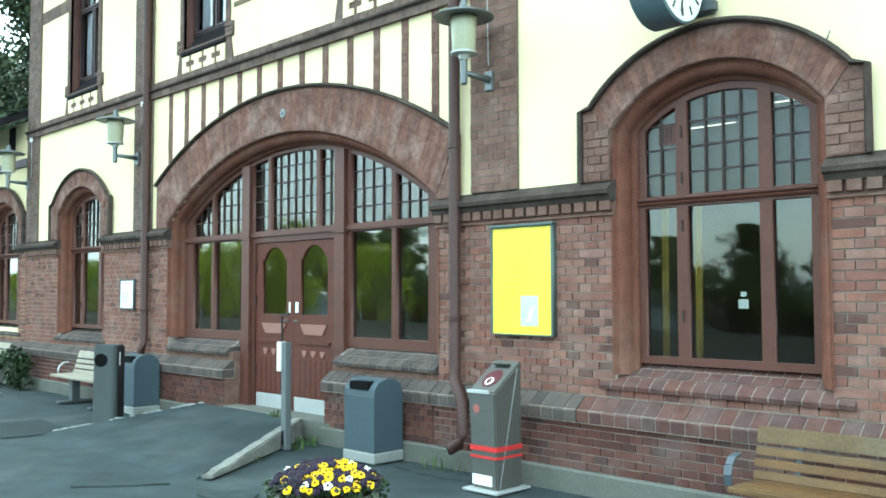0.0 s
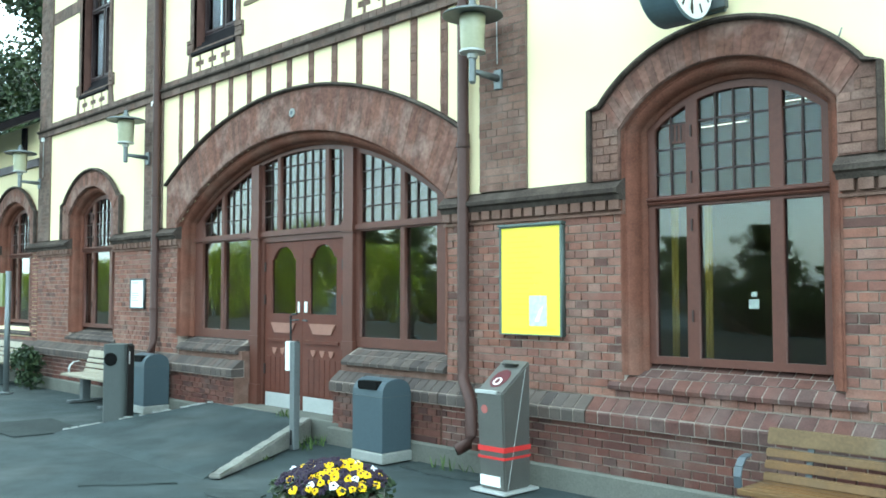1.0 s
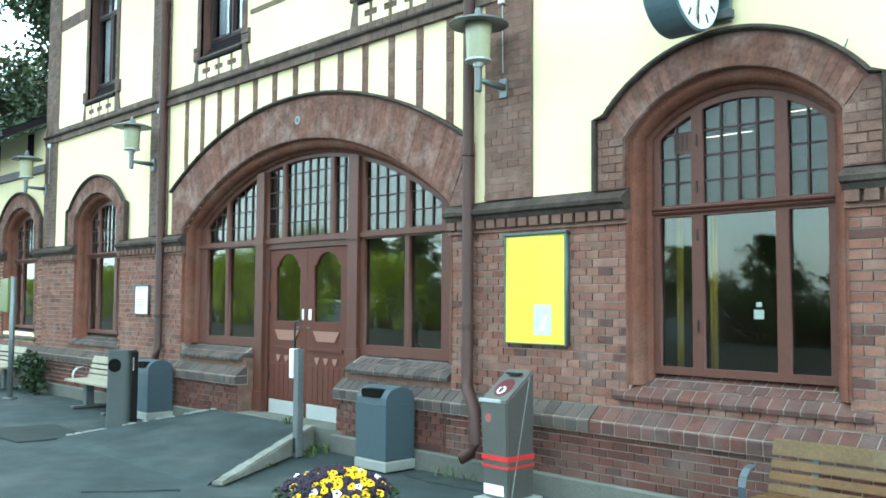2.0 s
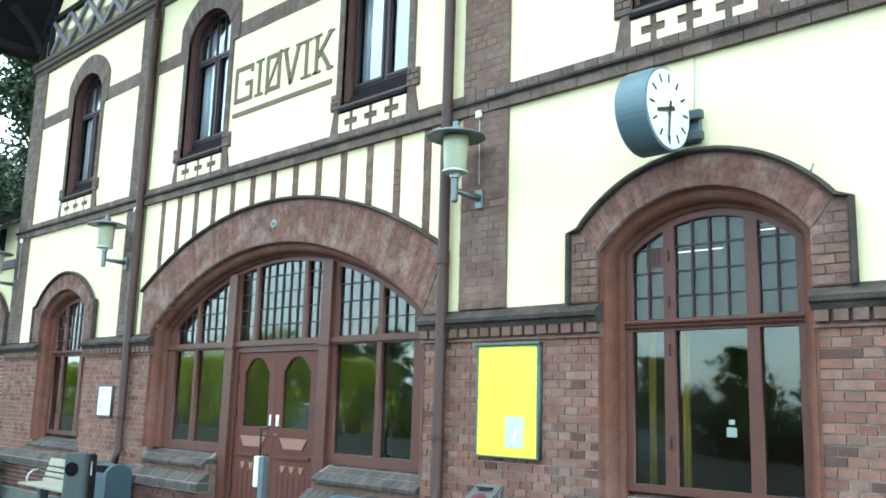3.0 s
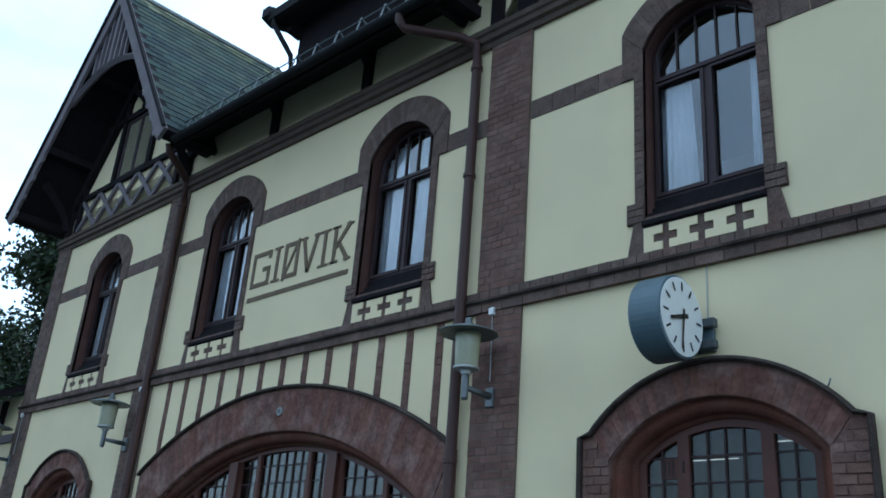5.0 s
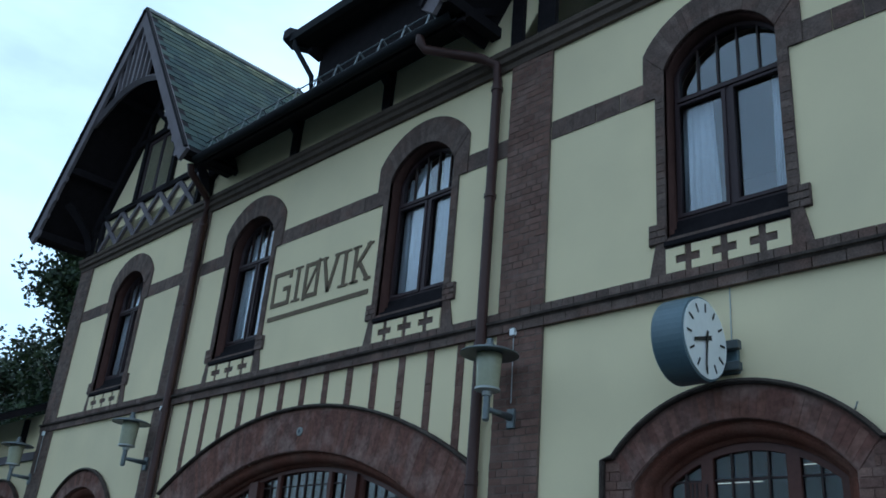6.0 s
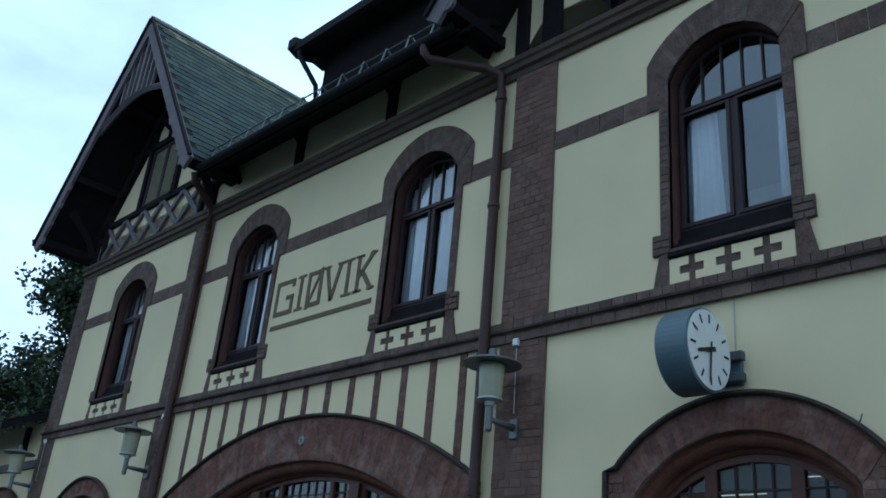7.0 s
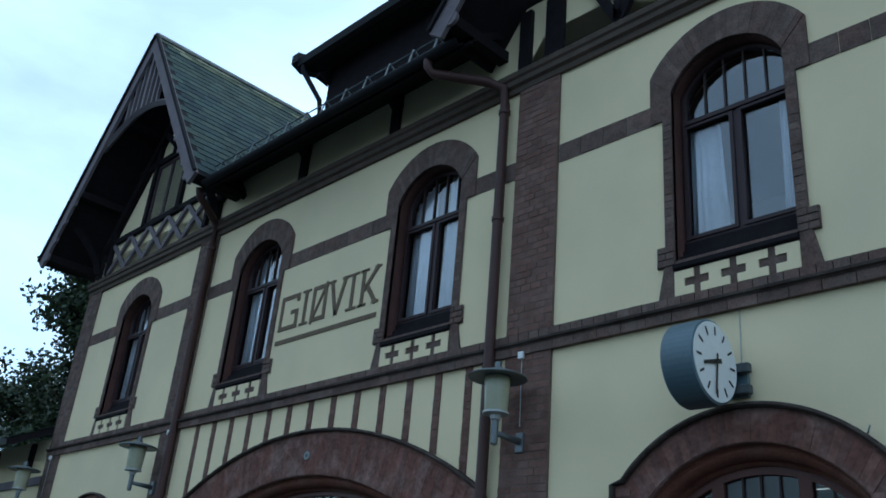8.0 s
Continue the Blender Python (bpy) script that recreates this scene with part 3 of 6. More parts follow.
for a, b, m in ((XL, D0, "brick_grey"), (D0, -9.18, "brick_grey"), (-7.22, D1, "brick_grey"), (D1, RC - 1.1, "brick_grey"), (RC - 1.1, XR, "sill_brick")):
    sb = part("string_course", prism([(0.05, 0.58), (-0.128, 0.58), (-0.131, 0.682), (0.004, 0.784), (0.05, 0.784)], a + 0.008, b - 0.008), "mortar_sill", station)
    brick_course(sb, a, b, [(-0.134, 0.59), (-0.137, 0.67), (-0.13, 0.685)], 0.122, m, 11)
    brick_course(sb, a, b, [(-0.125, 0.694), (-0.0, 0.79)], 0.122, m, 12)

# sloping sills of the ground-floor windows, in three courses
def brick_sill(x0, x1, z1, m, owner):
    k = (z1 - 0.865) / 0.175
    zz = lambda z: 0.865 + (z - 0.865) * k
    sb = part("window_sill", prism([(0.3, 0.866), (-0.03, 0.866), (-0.031, 0.868), (-0.035, 0.90), (0.05, zz(0.942) - 0.003), (0.28, z1 - 0.005), (0.3, z1 - 0.005)], x0 + 0.012, x1 - 0.012), "mortar_sill", owner)
    brick_course(sb, x0, x1, [(-0.034, 0.862), (-0.041, 0.895), (-0.03, 0.91), (0.05, zz(0.944))], 0.12, m, 13)
    brick_course(sb, x0 + 0.05, x1 - 0.05, [(0.058, zz(0.949)), (0.158, zz(0.988))], 0.12, m, 14)
    brick_course(sb, x0 + 0.09, x1 - 0.09, [(0.166, zz(0.993)), (0.28, z1)], 0.12, m, 15)


brick_sill(-3.70, -1.70, 1.09, "sill_brick", station)
brick_sill(LOWL["cx"] - 0.95, LOWL["cx"] + 0.95, 1.06, "brick_grey", station)
brick_sill(D0 + 0.02, -9.27, 1.08, "brick_grey", station)
brick_sill(-7.14, D1 - 0.02, 1.08, "brick_grey", station)

# cornice with dentils
CORN = [(0.05, 2.37), (-0.055, 2.37), (-0.075, 2.41), (-0.105, 2.425), (-0.112, 2.46), (-0.085, 2.478), (0.0, 2.545), (0.05, 2.545)]
for a, b in ((XL, LOWL["cx"] - LOWL["half"] + 0.01), (LOWL["cx"] + LOWL["half"] - 0.01, D0 + 0.03), (D1 - 0.03, LOWW["cx"] - LOWW["half"] + 0.01), (LOWW["cx"] + LOWW["half"] - 0.01, XR)):
    part("cornice", prism(CORN, a, b), "dark_cap", station, "weathered brick cornice")
    part("cornice_band", prism([(0.03, 2.255), (-0.03, 2.255), (-0.03, 2.275), (-0.012, 2.28), (-0.012, 2.37), (0.03, 2.37)], a, b), "brick_brown", station)
    n = round((b - a) / 0.125)
    w = (b - a) / n
    dm = mesh_of(boxes((-w / 2 + 0.016, w / 2 - 0.016, -0.055, 0.0, 2.295, 2.372)), "dentil")
    for i in range(n):
        part("dentil", dm, "brick_brown", station).location = (a + (i + 0.5) * w, 0, 0)


# hoods over the ground-floor windows
def hood(o, half_o, leg_top, top_o, shoulder=0.09, legs=True, yw=0.165, inset=0.128):
    cx, hi = o["cx"], o["half"]
    y0 = -0.05
    outer_arc = arch(cx, half_o - shoulder, leg_top, leg_top + 0.01, top_o, 30)
    if legs:
        outer = [(cx - half_o, Z_CORN), (cx - half_o, leg_top)] + outer_arc[1:-1] + [(cx + half_o, leg_top), (cx + half_o, Z_CORN)]
    else:
        outer = [(cx - half_o, Z_CORN)] + outer_arc[1:-1] + [(cx + half_o, Z_CORN)]
    inner = [p for p in arch(cx, hi, Z_CORN, o["spring"], o["top"], 30)]
    body = plate([outer + inner[::-1]], y0 + 0.008, 0.03)
    h = part("arch_hood", body, "arch_brick", station, "red brick arch hood with dark weathered cap")
    r = ring(bmesh.new(), cx, hi + 0.01, o["spring"], o["top"] + 0.005, half_o - shoulder - 0.02, leg_top - 0.0, top_o - 0.035, y0, 0.02, max(12, round(2.3 * half_o / 0.08)), split=1)
    part("voussoir_ring", r, "arch_brick", h)["kind"] = "stuff"
    if legs:
        lb = bmesh.new()
        for s in (-1, 1):
            a, b = sorted((cx + s * (hi + 0.005), cx + s * (half_o - 0.005)))
            courses(lb, a, b, Z_CORN + 0.005, o["spring"] + 0.02, y0 + 0.008, proud=0.008, seed=21 + s)
            a, b = sorted((cx + s * (half_o - shoulder - 0.06), cx + s * (half_o - 0.005)))
            courses(lb, a, b, o["spring"] + 0.02, leg_top - 0.02, y0 + 0.006, proud=0.006, seed=25 + s)
        part("leg_brickwork", lb, "brick_brown", h)["kind"] = "stuff"
    else:
        lb = bmesh.new()
        for s in (-1, 1):
            a, b = sorted((cx + s * (hi + 0.03), cx + s * (half_o - 0.005)))
            courses(lb, a, b, Z_CORN + 0.01, leg_top - 0.03, y0 + 0.010, proud=0.004, seed=27 + s)
        part("leg_brickwork", lb, "brick_brown", h)["kind"] = "stuff"
    cap = bmesh.new()
    path = outer if legs else outer[1:-1]
    follow(cap, path, y0 + 0.02, 0.038, 0.06)
    part("hood_cap", cap, "dark_cap", h)
    # moulded reveal: a narrow fillet, a groove and one broad roll back to the frame
    z0 = 0.98 if legs else 1.04
    prof = [(-0.016, -0.016), (0.0, -0.016), (0.002, 0.018), (0.02, 0.026), (0.024, 0.022)]
    prof += [(0.024 + (inset - 0.05) * math.sin(k / 7 * math.pi / 2), yw - 0.035 - (yw - 0.057) * math.cos(k / 7 * math.pi / 2)) for k in range(8)]
    prof += [(inset, yw - 0.03), (inset, yw + 0.03)]
    rv = bmesh.new()
    rows = [[rv.verts.new((x, y, z)) for x, z in arch(cx, hi - off, z0, o["spring"], o["top"] - off, 44)] for off, y in prof]
    for p, q in zip(rows, rows[1:]):
        for k in range(len(p) - 1):
            rv.faces.new((p[k], p[k + 1], q[k + 1], q[k]))
    for e in rv.edges:
        e.smooth = len(e.link_faces) < 2 or e.calc_face_angle(0) < 0.6
    part("moulded_reveal", rv, "terracotta", h, "moulded terracotta reveal", smooth=True)
    for side_x in (-1, 1):
        a, b = sorted((cx + side_x * (hi + 0.014), cx + side_x * (hi - inset + 0.012)))
        part("jamb_core", boxes((a, b, yw - 0.02, 0.335, z0 - 0.02, o["spring"])), "reveal_shaded", h)
    return h


hood(LOWW, 1.115, 3.11, 3.60)
hood(LOWL, 1.115, 3.11, 3.60)
hood(DOOR, 2.925, 3.11, 3.985, shoulder=0.0, legs=False, yw=0.17, inset=0.14)


# horizontal bands
def profile_band(name, spans, prof, material, label=""):
    for a, b in spans:
        part(name, prism(prof, a, b), material, station, label)


def brick_band(spans, z0, z1, y, pitch, material="brick_brown"):
    bm = bmesh.new()
    rng = random.Random(7)
    for a, b in spans:
        n = max(1, round((b - a) / pitch))
        w = (b - a) / n
        for i in range(n):
            box(bm, a + i * w + 0.004, a + (i + 1) * w - 0.004, y - rng.uniform(0.0, 0.005), 0.002, z0, z1)
    part("brick_band", bm, material, station)["kind"] = "stuff"


profile_band("storey_band", [(XL, XR)], [(0.02, 4.47), (-0.055, 4.47), (-0.06, 4.482), (-0.082, 4.49), (-0.086, 4.512), (0.02, 4.53)], "dark_cap", "moulded brick storey band")
brick_band([(XL, XR)], 4.518, 4.605, -0.035, 0.125, "brick_umber")
brick_band([(XL, XR)], 4.388, 4.474, -0.048, 0.25, "brick_umber")
edges_x = [COR[1]]
for o, stop in ((UPL, PIL_L), (UPC, None), (UPM, PIL_R), (UPW, None)):
    edges_x += [o["cx"] - 0.745, o["cx"] + 0.745] + (list(stop) if stop else [])
edges_x.append(XR)
imp = list(zip(edges_x[::2], edges_x[1::2]))
brick_band(imp, 6.36, 6.565, -0.008, 0.25, "brick_umber")


# pilasters
def pilaster(x0, x1, z0, z1, seed, mat_name="brick_brown"):
    p = part("pilaster", boxes((x0 + 0.005, x1 - 0.005, -0.028, 0.002, z0, z1)), "mortar_dark", station, "brown brick pilaster strip")
    part("pilaster_brickwork", courses(bmesh.new(), x0, x1, z0, z1, -0.028, proud=0.004, seed=seed), mat_name, p)["kind"] = "stuff"


for (a, b), s, mm in ((PIL_L, 31, "brick_umber"), (PIL_R, 32, "brick_brown"), (COR, 33, "brick_umber")):
    pilaster(a, b, 2.545, 4.39, s, mm)
    pilaster(a, b, 4.605, 7.45, s + 5, mm)

# brick strips between the great arch and the storey band
for i in range(13):
    x = -10.792 + 0.4338 * i
    zb = arc_z(x, CC, 2.925, 3.12, 3.985) - 0.02
    bm = courses(bmesh.new(), x - 0.052, x + 0.052, zb, 4.395, 0.0, proud=0.012, pitch=0.5, seed=50 + i)
    box(bm, x - 0.05, x + 0.05, -0.006, 0.002, zb, 4.395)
    part("brick_strip", bm, "brick_brown", station)


# upper window surrounds: legs, arch, ears and the stepped frieze beneath
def surround(o, half_o, top_o):
    cx, hi = o["cx"], o["half"]
    z0 = 4.605
    y0 = -0.03
    sp_o = 6.86
    flare = 0.06
    lg = half_o - 0.08
    top_half = half_o + 0.045
    right_side = [(cx + top_half, 6.36), (cx + lg, 6.36), (cx + lg, 5.085), (cx + half_o, 5.085), (cx + half_o, 4.895), (cx + lg + 0.015, 4.895), (cx + half_o - 0.005, z0)]
    outer = [(2 * cx - x, z) for x, z in right_side[::-1]] + arch(cx, top_half, 5.2, sp_o, top_o, 24)[1:-1] + right_side
    inner = opening(o, UPPER_Z0)
    s = part("window_surround", plate([outer, inner], y0 + 0.006, 0.02), "brick_umber", station, "brown brick window surround")
    part("voussoir_ring", ring(bmesh.new(), cx, hi, o["spring"], o["top"], half_o + 0.04, sp_o, top_o - 0.005, y0 - 0.002, 0.0, 26, split=1), "brick_umber", s)["kind"] = "stuff"
    lb = bmesh.new()
    for sg in (-1, 1):
        a, b = sorted((cx + sg * hi, cx + sg * lg))
        courses(lb, a, b, 5.085, 6.36, y0 + 0.006, proud=0.004, seed=60 + sg)
        a, b = sorted((cx + sg * hi, cx + sg * half_o))
        courses(lb, a, b, 4.895, 5.085, y0 + 0.006, proud=0.012, seed=62 + sg)
    part("leg_brickwork", lb, "brick_umber", s)["kind"] = "stuff"
    # stepped frieze: pale pieces let into the brick
    x0, w, z, h = cx - hi - 0.005, 2 * hi + 0.01, 4.607, 0.0725
    shapes = []
    for i, (a, b) in enumerate(((0.0, 0.165), (0.222, 0.462), (0.522, 0.762), (0.822, 1.0))):
        wa, wb = (a, a + 0.085) if i == 0 else (b - 0.095, b) if i == 3 else (a + 0.07, b - 0.07)
        shapes.append([(x0 + a * w, z, x0 + b * w, z + h), (x0 + wa * w, z + h, x0 + wb * w, z + 2 * h), (x0 + a * w, z + 2 * h, x0 + b * w, z + 3 * h)])
    for sh in shapes:
        bm = bmesh.new()
        for a, c, b, d in sh:
            box(bm, a, b, y0 - 0.008, y0 + 0.008, c, d)
        part("frieze_piece", bm, "cream", s)
    # sill
    part("window_sill", prism([(0.3, 4.84), (-0.05, 4.84), (-0.06, 4.85), (-0.06, 4.885), (0.0, 4.92), (0.03, 4.935), (0.03, 4.985), (0.10, 5.01), (0.10, 5.06), (0.14, 5.075), (0.14, 5.15), (0.3, 5.15)], cx - hi - 0.01, cx + hi + 0.01), "timber", s, "dark sloping sill")
    return s


for o in (UPW, UPM, UPC, UPL):
    surround(o, 0.705, 7.29)
for o in (UPW, UPM, UPC, UPL):
    lining(o, UPPER_Z0, -0.02, 0.30, "reveal_shaded", station)


# ---- windows ----
def window(o, z0, y, cols, transoms, bars=(), wood="paint", edge=0.065, mull=0.085, pane="glass", depth=0.07, grids=None, label="", inset=0.06, pane_top=None):
    """Arched wooden window. cols: fractions of the width; transoms: heights; grids: {row: (nx list, heights)} of glazing bars."""
    cx, half = o["cx"], o["half"] - inset
    spring, top = o["spring"], o["top"] - inset
    head = lambda x: arc_z(x, cx, half, spring, top) if abs(x - cx) < half else spring
    xs = [cx - half + edge] + [cx - half + 2 * half * c for c in cols] + [cx + half - edge]
    spans = []
    for i in range(len(xs) - 1):
        spans.append((xs[i] + (mull / 2 if i else 0), xs[i + 1] - (mull / 2 if i < len(xs) - 2 else 0)))
    rows = [z0 + edge] + list(transoms) + [None]
    holes = []
    for r in range(len(rows) - 1):
        lo = rows[r] + (mull / 2 if r else 0)
        for a, b in spans:
            if rows[r + 1] is not None:
                holes.append((r, rect(a, b, lo, rows[r + 1] - mull / 2)))
            else:
                tops = [(a + (b - a) * k / 10, head(a + (b - a) * k / 10) - edge) for k in range(11)]
                tops = [(x, max(z, lo + 0.01)) for x, z in tops]
                holes.append((r, [(a, lo), (b, lo)] + tops[::-1]))
    w = part("window", plate([arch(cx, half, z0, spring, top)] + [h for _, h in holes], y, y + depth), wood, station, label)
    for r, h in holes:
        part("pane", plate([h], y + 0.035, y + 0.041), pane_top if pane_top and rows[r + 1] is None else pane, w).visible_shadow = False
        if grids and r in grids:
            nx, hs, width = grids[r]
            a, b = h[0][0], h[1][0]
            n = nx(b - a)
            for k in range(1, n):
                x = a + (b - a) * k / n
                t = (head(x) - edge) if rows[r + 1] is None else h[2][1]
                if t > h[0][1] + 0.03:
                    part("glazing_bar", boxes((x - width / 2, x + width / 2, y + 0.018, y + 0.052, h[0][1], t)), "bar_paint", w)
            for z in hs:
                ok = [a + (b - a) * k / 40 for k in range(41) if rows[r + 1] is not None or head(a + (b - a) * k / 40) - edge > z]
                if len(ok) > 2:
                    part("glazing_bar", boxes((ok[0], ok[-1], y + 0.02, y + 0.056, z - width / 2, z + width / 2)), "bar_paint", w)
    return w


four = lambda w: max(2, round(w / 0.135))
def vented_window(o):
    """Ground-floor window: three lights under a transom, small panes above and a vent in the first."""
    w = window(o, 1.07, 0.165, (0.268, 0.732), (2.345,), grids={1: (four, (2.565, 2.76, 2.955), 0.013)}, edge=0.06, mull=0.095, inset=0.128, pane_top="glass_fan", label="brown-red wooden arched window with small upper panes")
    x = o["cx"] - 0.545
    part("transom_moulding", prism([(0.168, 2.315), (0.145, 2.32), (0.135, 2.335), (0.15, 2.345), (0.13, 2.36), (0.13, 2.372), (0.168, 2.385)], o["cx"] - 0.72, o["cx"] + 0.72), "paint", w)
    part("vent", boxes((x, x + 0.145, 0.19, 0.215, 2.80, 2.955)), "paint", w, "small brown air vent in a pane")
    for k in range(3):
        part("vent_slot", boxes((x + 0.03 + k * 0.035, x + 0.045 + k * 0.035, 0.184, 0.191, 2.815, 2.94)), "bar_paint", w)
    for side_x in (-0.336, 0.74):
        for z in (1.45, 2.15, 2.52, 2.88):
            part("hinge", boxes((o["cx"] + side_x - 0.006, o["cx"] + side_x + 0.006, 0.15, 0.167, z - 0.045, z + 0.045)), "bar_paint", w)


def upper_window(o):
    """Upstairs window: two casements below a transom and a fanlight of five narrow panes."""
    cx, half, y, z0 = o["cx"], o["half"] - 0.008, 0.145, 5.14
    spring, top = o["spring"], o["top"] - 0.01
    head = lambda x: arc_z(x, cx, half, spring, top)
    lo, e, fan = z0 + 0.065, 0.036, 6.38
    cas = [rect(cx - half + e, cx - 0.05, lo, 6.295), rect(cx + 0.05, cx + half - e, lo, 6.295)]
    a, b = cx - half + e, cx + half - e
    arc = [(a + (b - a) * k / 16, head(a + (b - a) * k / 16) - e) for k in range(17)]
    light = [(a, fan), (b, fan)] + arc[::-1]
    w = part("window", plate([arch(cx, half, z0, spring, top)] + cas + [light], y, y + 0.07), "frame_dark", station, "dark-framed arched window with white curtains behind")
    for h in cas + [light]:
        part("pane", plate([h], y + 0.035, y + 0.041), "glass_up", w).visible_shadow = False
    for x0, x1 in ((cx - half + e - 0.018, cx - 0.022), (cx + 0.022, cx + half - e + 0.018)):
        c0, c1 = x0 + 0.034, x1 - 0.034
        part("casement", plate([rect(x0, x1, lo - 0.03, 6.31), rect(c0, c1, lo + 0.004, 6.285)], y - 0.014, y - 0.001), "frame_dark", w)
    part("transom_moulding", prism([(y, 6.315), (y - 0.025, 6.32), (y - 0.025, 6.355), (y, 6.365)], a, b), "frame_dark", w)
    for k in range(1, 5):
        x = a + (b - a) * k / 5
        part("glazing_bar", boxes((x - 0.008, x + 0.008, y + 0.015, y + 0.052, fan, head(x) - e)), "bar_paint", w)


four = lambda w: max(2, round(w / 0.135))
for o in (LOWW, LOWL):
    vented_window(o)
for o in (UPW, UPM, UPC, UPL):
    upper_window(o)


# ---- great door screen ----
def door_screen():
    o = DOOR
    cx, half, spring, top = o["cx"], o["half"] - 0.14, o["spring"] - 0.02, o["top"] - 0.115
    head = lambda x: arc_z(x, cx, half, spring, top)
    y = 0.18
    p1, p2 = cx - 0.935, cx + 0.935
    z_tr = 2.35
    dl, dr = cx - 0.79, cx + 0.79
    holes = []
    side = [(cx - 2.30, cx - 1.815), (cx - 1.75, cx - 1.08), (cx + 1.08, cx + 1.75), (cx + 1.815, cx + 2.30)]
    for a, b in side:
        holes.append(("low", rect(a, b, 1.15, z_tr - 0.045)))
    top_spans = side + [(p1 + 0.09, p1 + 0.42), (p1 + 0.48, p2 - 0.48), (p2 - 0.42, p2 - 0.09)]
    for a, b in top_spans:
        tops = [(a + (b - a) * k / 10, max(head(a + (b - a) * k / 10) - 0.07, z_tr + 0.08)) for k in range(11)]
        holes.append(("top", [(a, z_tr + 0.045), (b, z_tr + 0.045)] + tops[::-1]))
    outline = arch(cx, half, 1.04, spring, top)
    outline = [outline[0]] + outline[1:-1] + [outline[-1], (p2 + 0.09, 1.04), (p2 + 0.09, 0.225), (dr, 0.225), (dr, 2.255), (dl, 2.255), (dl, 0.225), (p1 - 0.09, 0.225), (p1 - 0.09, 1.04)]
    s = part("door_screen", plate([outline] + [h for _, h in holes], y, y + 0.09), "paint", station, "brown-red timber screen with fanlight under a wide arch")
    for kind, h in holes:
        part("pane", plate([h], y + 0.045, y + 0.051), "glass_arch" if kind == "top" else "glass_door", s).visible_shadow = False
        if kind == "top":
            a, b = h[0][0], h[1][0]
            n = max(2, round((b - a) / 0.15))
            for k in range(1, n):
                x = a + (b - a) * k / n
                t = head(x) - 0.07
                if t > h[0][1] + 0.03:
                    part("glazing_bar", boxes((x - 0.007, x + 0.007, y + 0.03, y + 0.06, h[0][1], t)), "bar_paint", s)
            for z in (2.575, 2.77, 2.965, 3.16):
                ok = [a + (b - a) * k / 40 for k in range(41) if head(a + (b - a) * k / 40) - 0.07 > z]
                if len(ok) > 3:
                    part("glazing_bar", boxes((ok[0], ok[-1], y + 0.032, y + 0.058, z - 0.007, z + 0.007)), "bar_paint", s)
    for x in (p1, p2):
        part("post", boxes((x - 0.085, x + 0.085, y - 0.05, y + 0.02, 0.225, head(x) - 0.05), (x - 0.10, x + 0.10, y - 0.065, y, 2.30, 2.42), (x - 0.10, x + 0.10, y - 0.06, y, 1.0, 1.10), (x - 0.10, x + 0.10, y - 0.06, y, 0.225, 0.5)), "paint", s)
    part("transom", boxes((cx - half, cx + half, y - 0.03, y + 0.02, 2.325, 2.38)), "paint", s)
    # two leaves
    for i, (a, b) in enumerate(((dl + 0.006, cx - 0.004), (cx + 0.004, dr - 0.006))):
        m = (a + b) / 2
        gl = arch(m, 0.255, 1.38, 2.10, 2.20, 14)
        # shouldered head of the pane
        gl = [(m - 0.255, 1.38), (m - 0.255, 2.04), (m - 0.21, 2.04)] + arch(m, 0.21, 1.9, 2.06, 2.19, 12)[1:-1] + [(m + 0.21, 2.04), (m + 0.255, 2.04), (m + 0.255, 1.38)]
        panel = [(m - 0.25, 1.27), (m + 0.25, 1.27), (m + 0.17, 1.15), (m - 0.17, 1.15)]
        d = part("door", plate([rect(a, b, 0.235, 2.245), gl], y + 0.02, y + 0.07), "door_paint", s, "brown-red panelled wooden door leaf with arched pane")
        part("pane", plate([gl], y + 0.043, y + 0.05), "glass_door", d).visible_shadow = False
        part("carved_panel", plate([panel], y + 0.006, y + 0.02), "paint_light", d)
        part("kick_plate", soft_box(a + 0.03, b - 0.03, y + 0.008, y + 0.02, 0.25, 0.42, 0.003, 1), "pale_metal", d, "pale metal kick plate")
        for k in range(3):
            xx = m + (k - 1) * 0.17
            part("carved_drop", plate([[(xx - 0.045, 0.965), (xx + 0.045, 0.965), (xx + 0.03, 0.915), (xx, 0.885), (xx - 0.03, 0.915)]], y + 0.008, y + 0.02), "paint_light", d)
        for k in range(7):
            xx = a + 0.09 + k * (b - a - 0.18) / 6
            part("plank", boxes((xx - 0.045, xx + 0.045, y + 0.013, y + 0.02, 0.44, 0.86)), "door_paint", d)
        part("rail", boxes((a + 0.08, b - 0.08, y + 0.0, y + 0.02, 1.04, 1.075)), "door_paint", d)
        hx, wide = (b - 0.06, 0.012) if i == 0 else (a + 0.075, 0.024)
        part("push_plate", soft_box(hx - wide, hx + wide, y + 0.004, y + 0.02, 1.40, 1.525, 0.003, 1), "white", d, "pale push plate")
        part("lever", tube(bmesh.new(), [(hx, y + 0.01, 1.31), (hx, y - 0.03, 1.31), (hx + (-0.09 if i == 0 else 0.09), y - 0.035, 1.305)], 0.009, 8), "dark_metal", d)
        for z in (0.7, 1.55, 1.95):
            e = a + 0.004 if i == 0 else b - 0.004
            part("hinge", boxes((e - 0.014, e + 0.014, y + 0.0, y + 0.021, z - 0.06, z + 0.06)), "bar_paint", d)


door_screen()


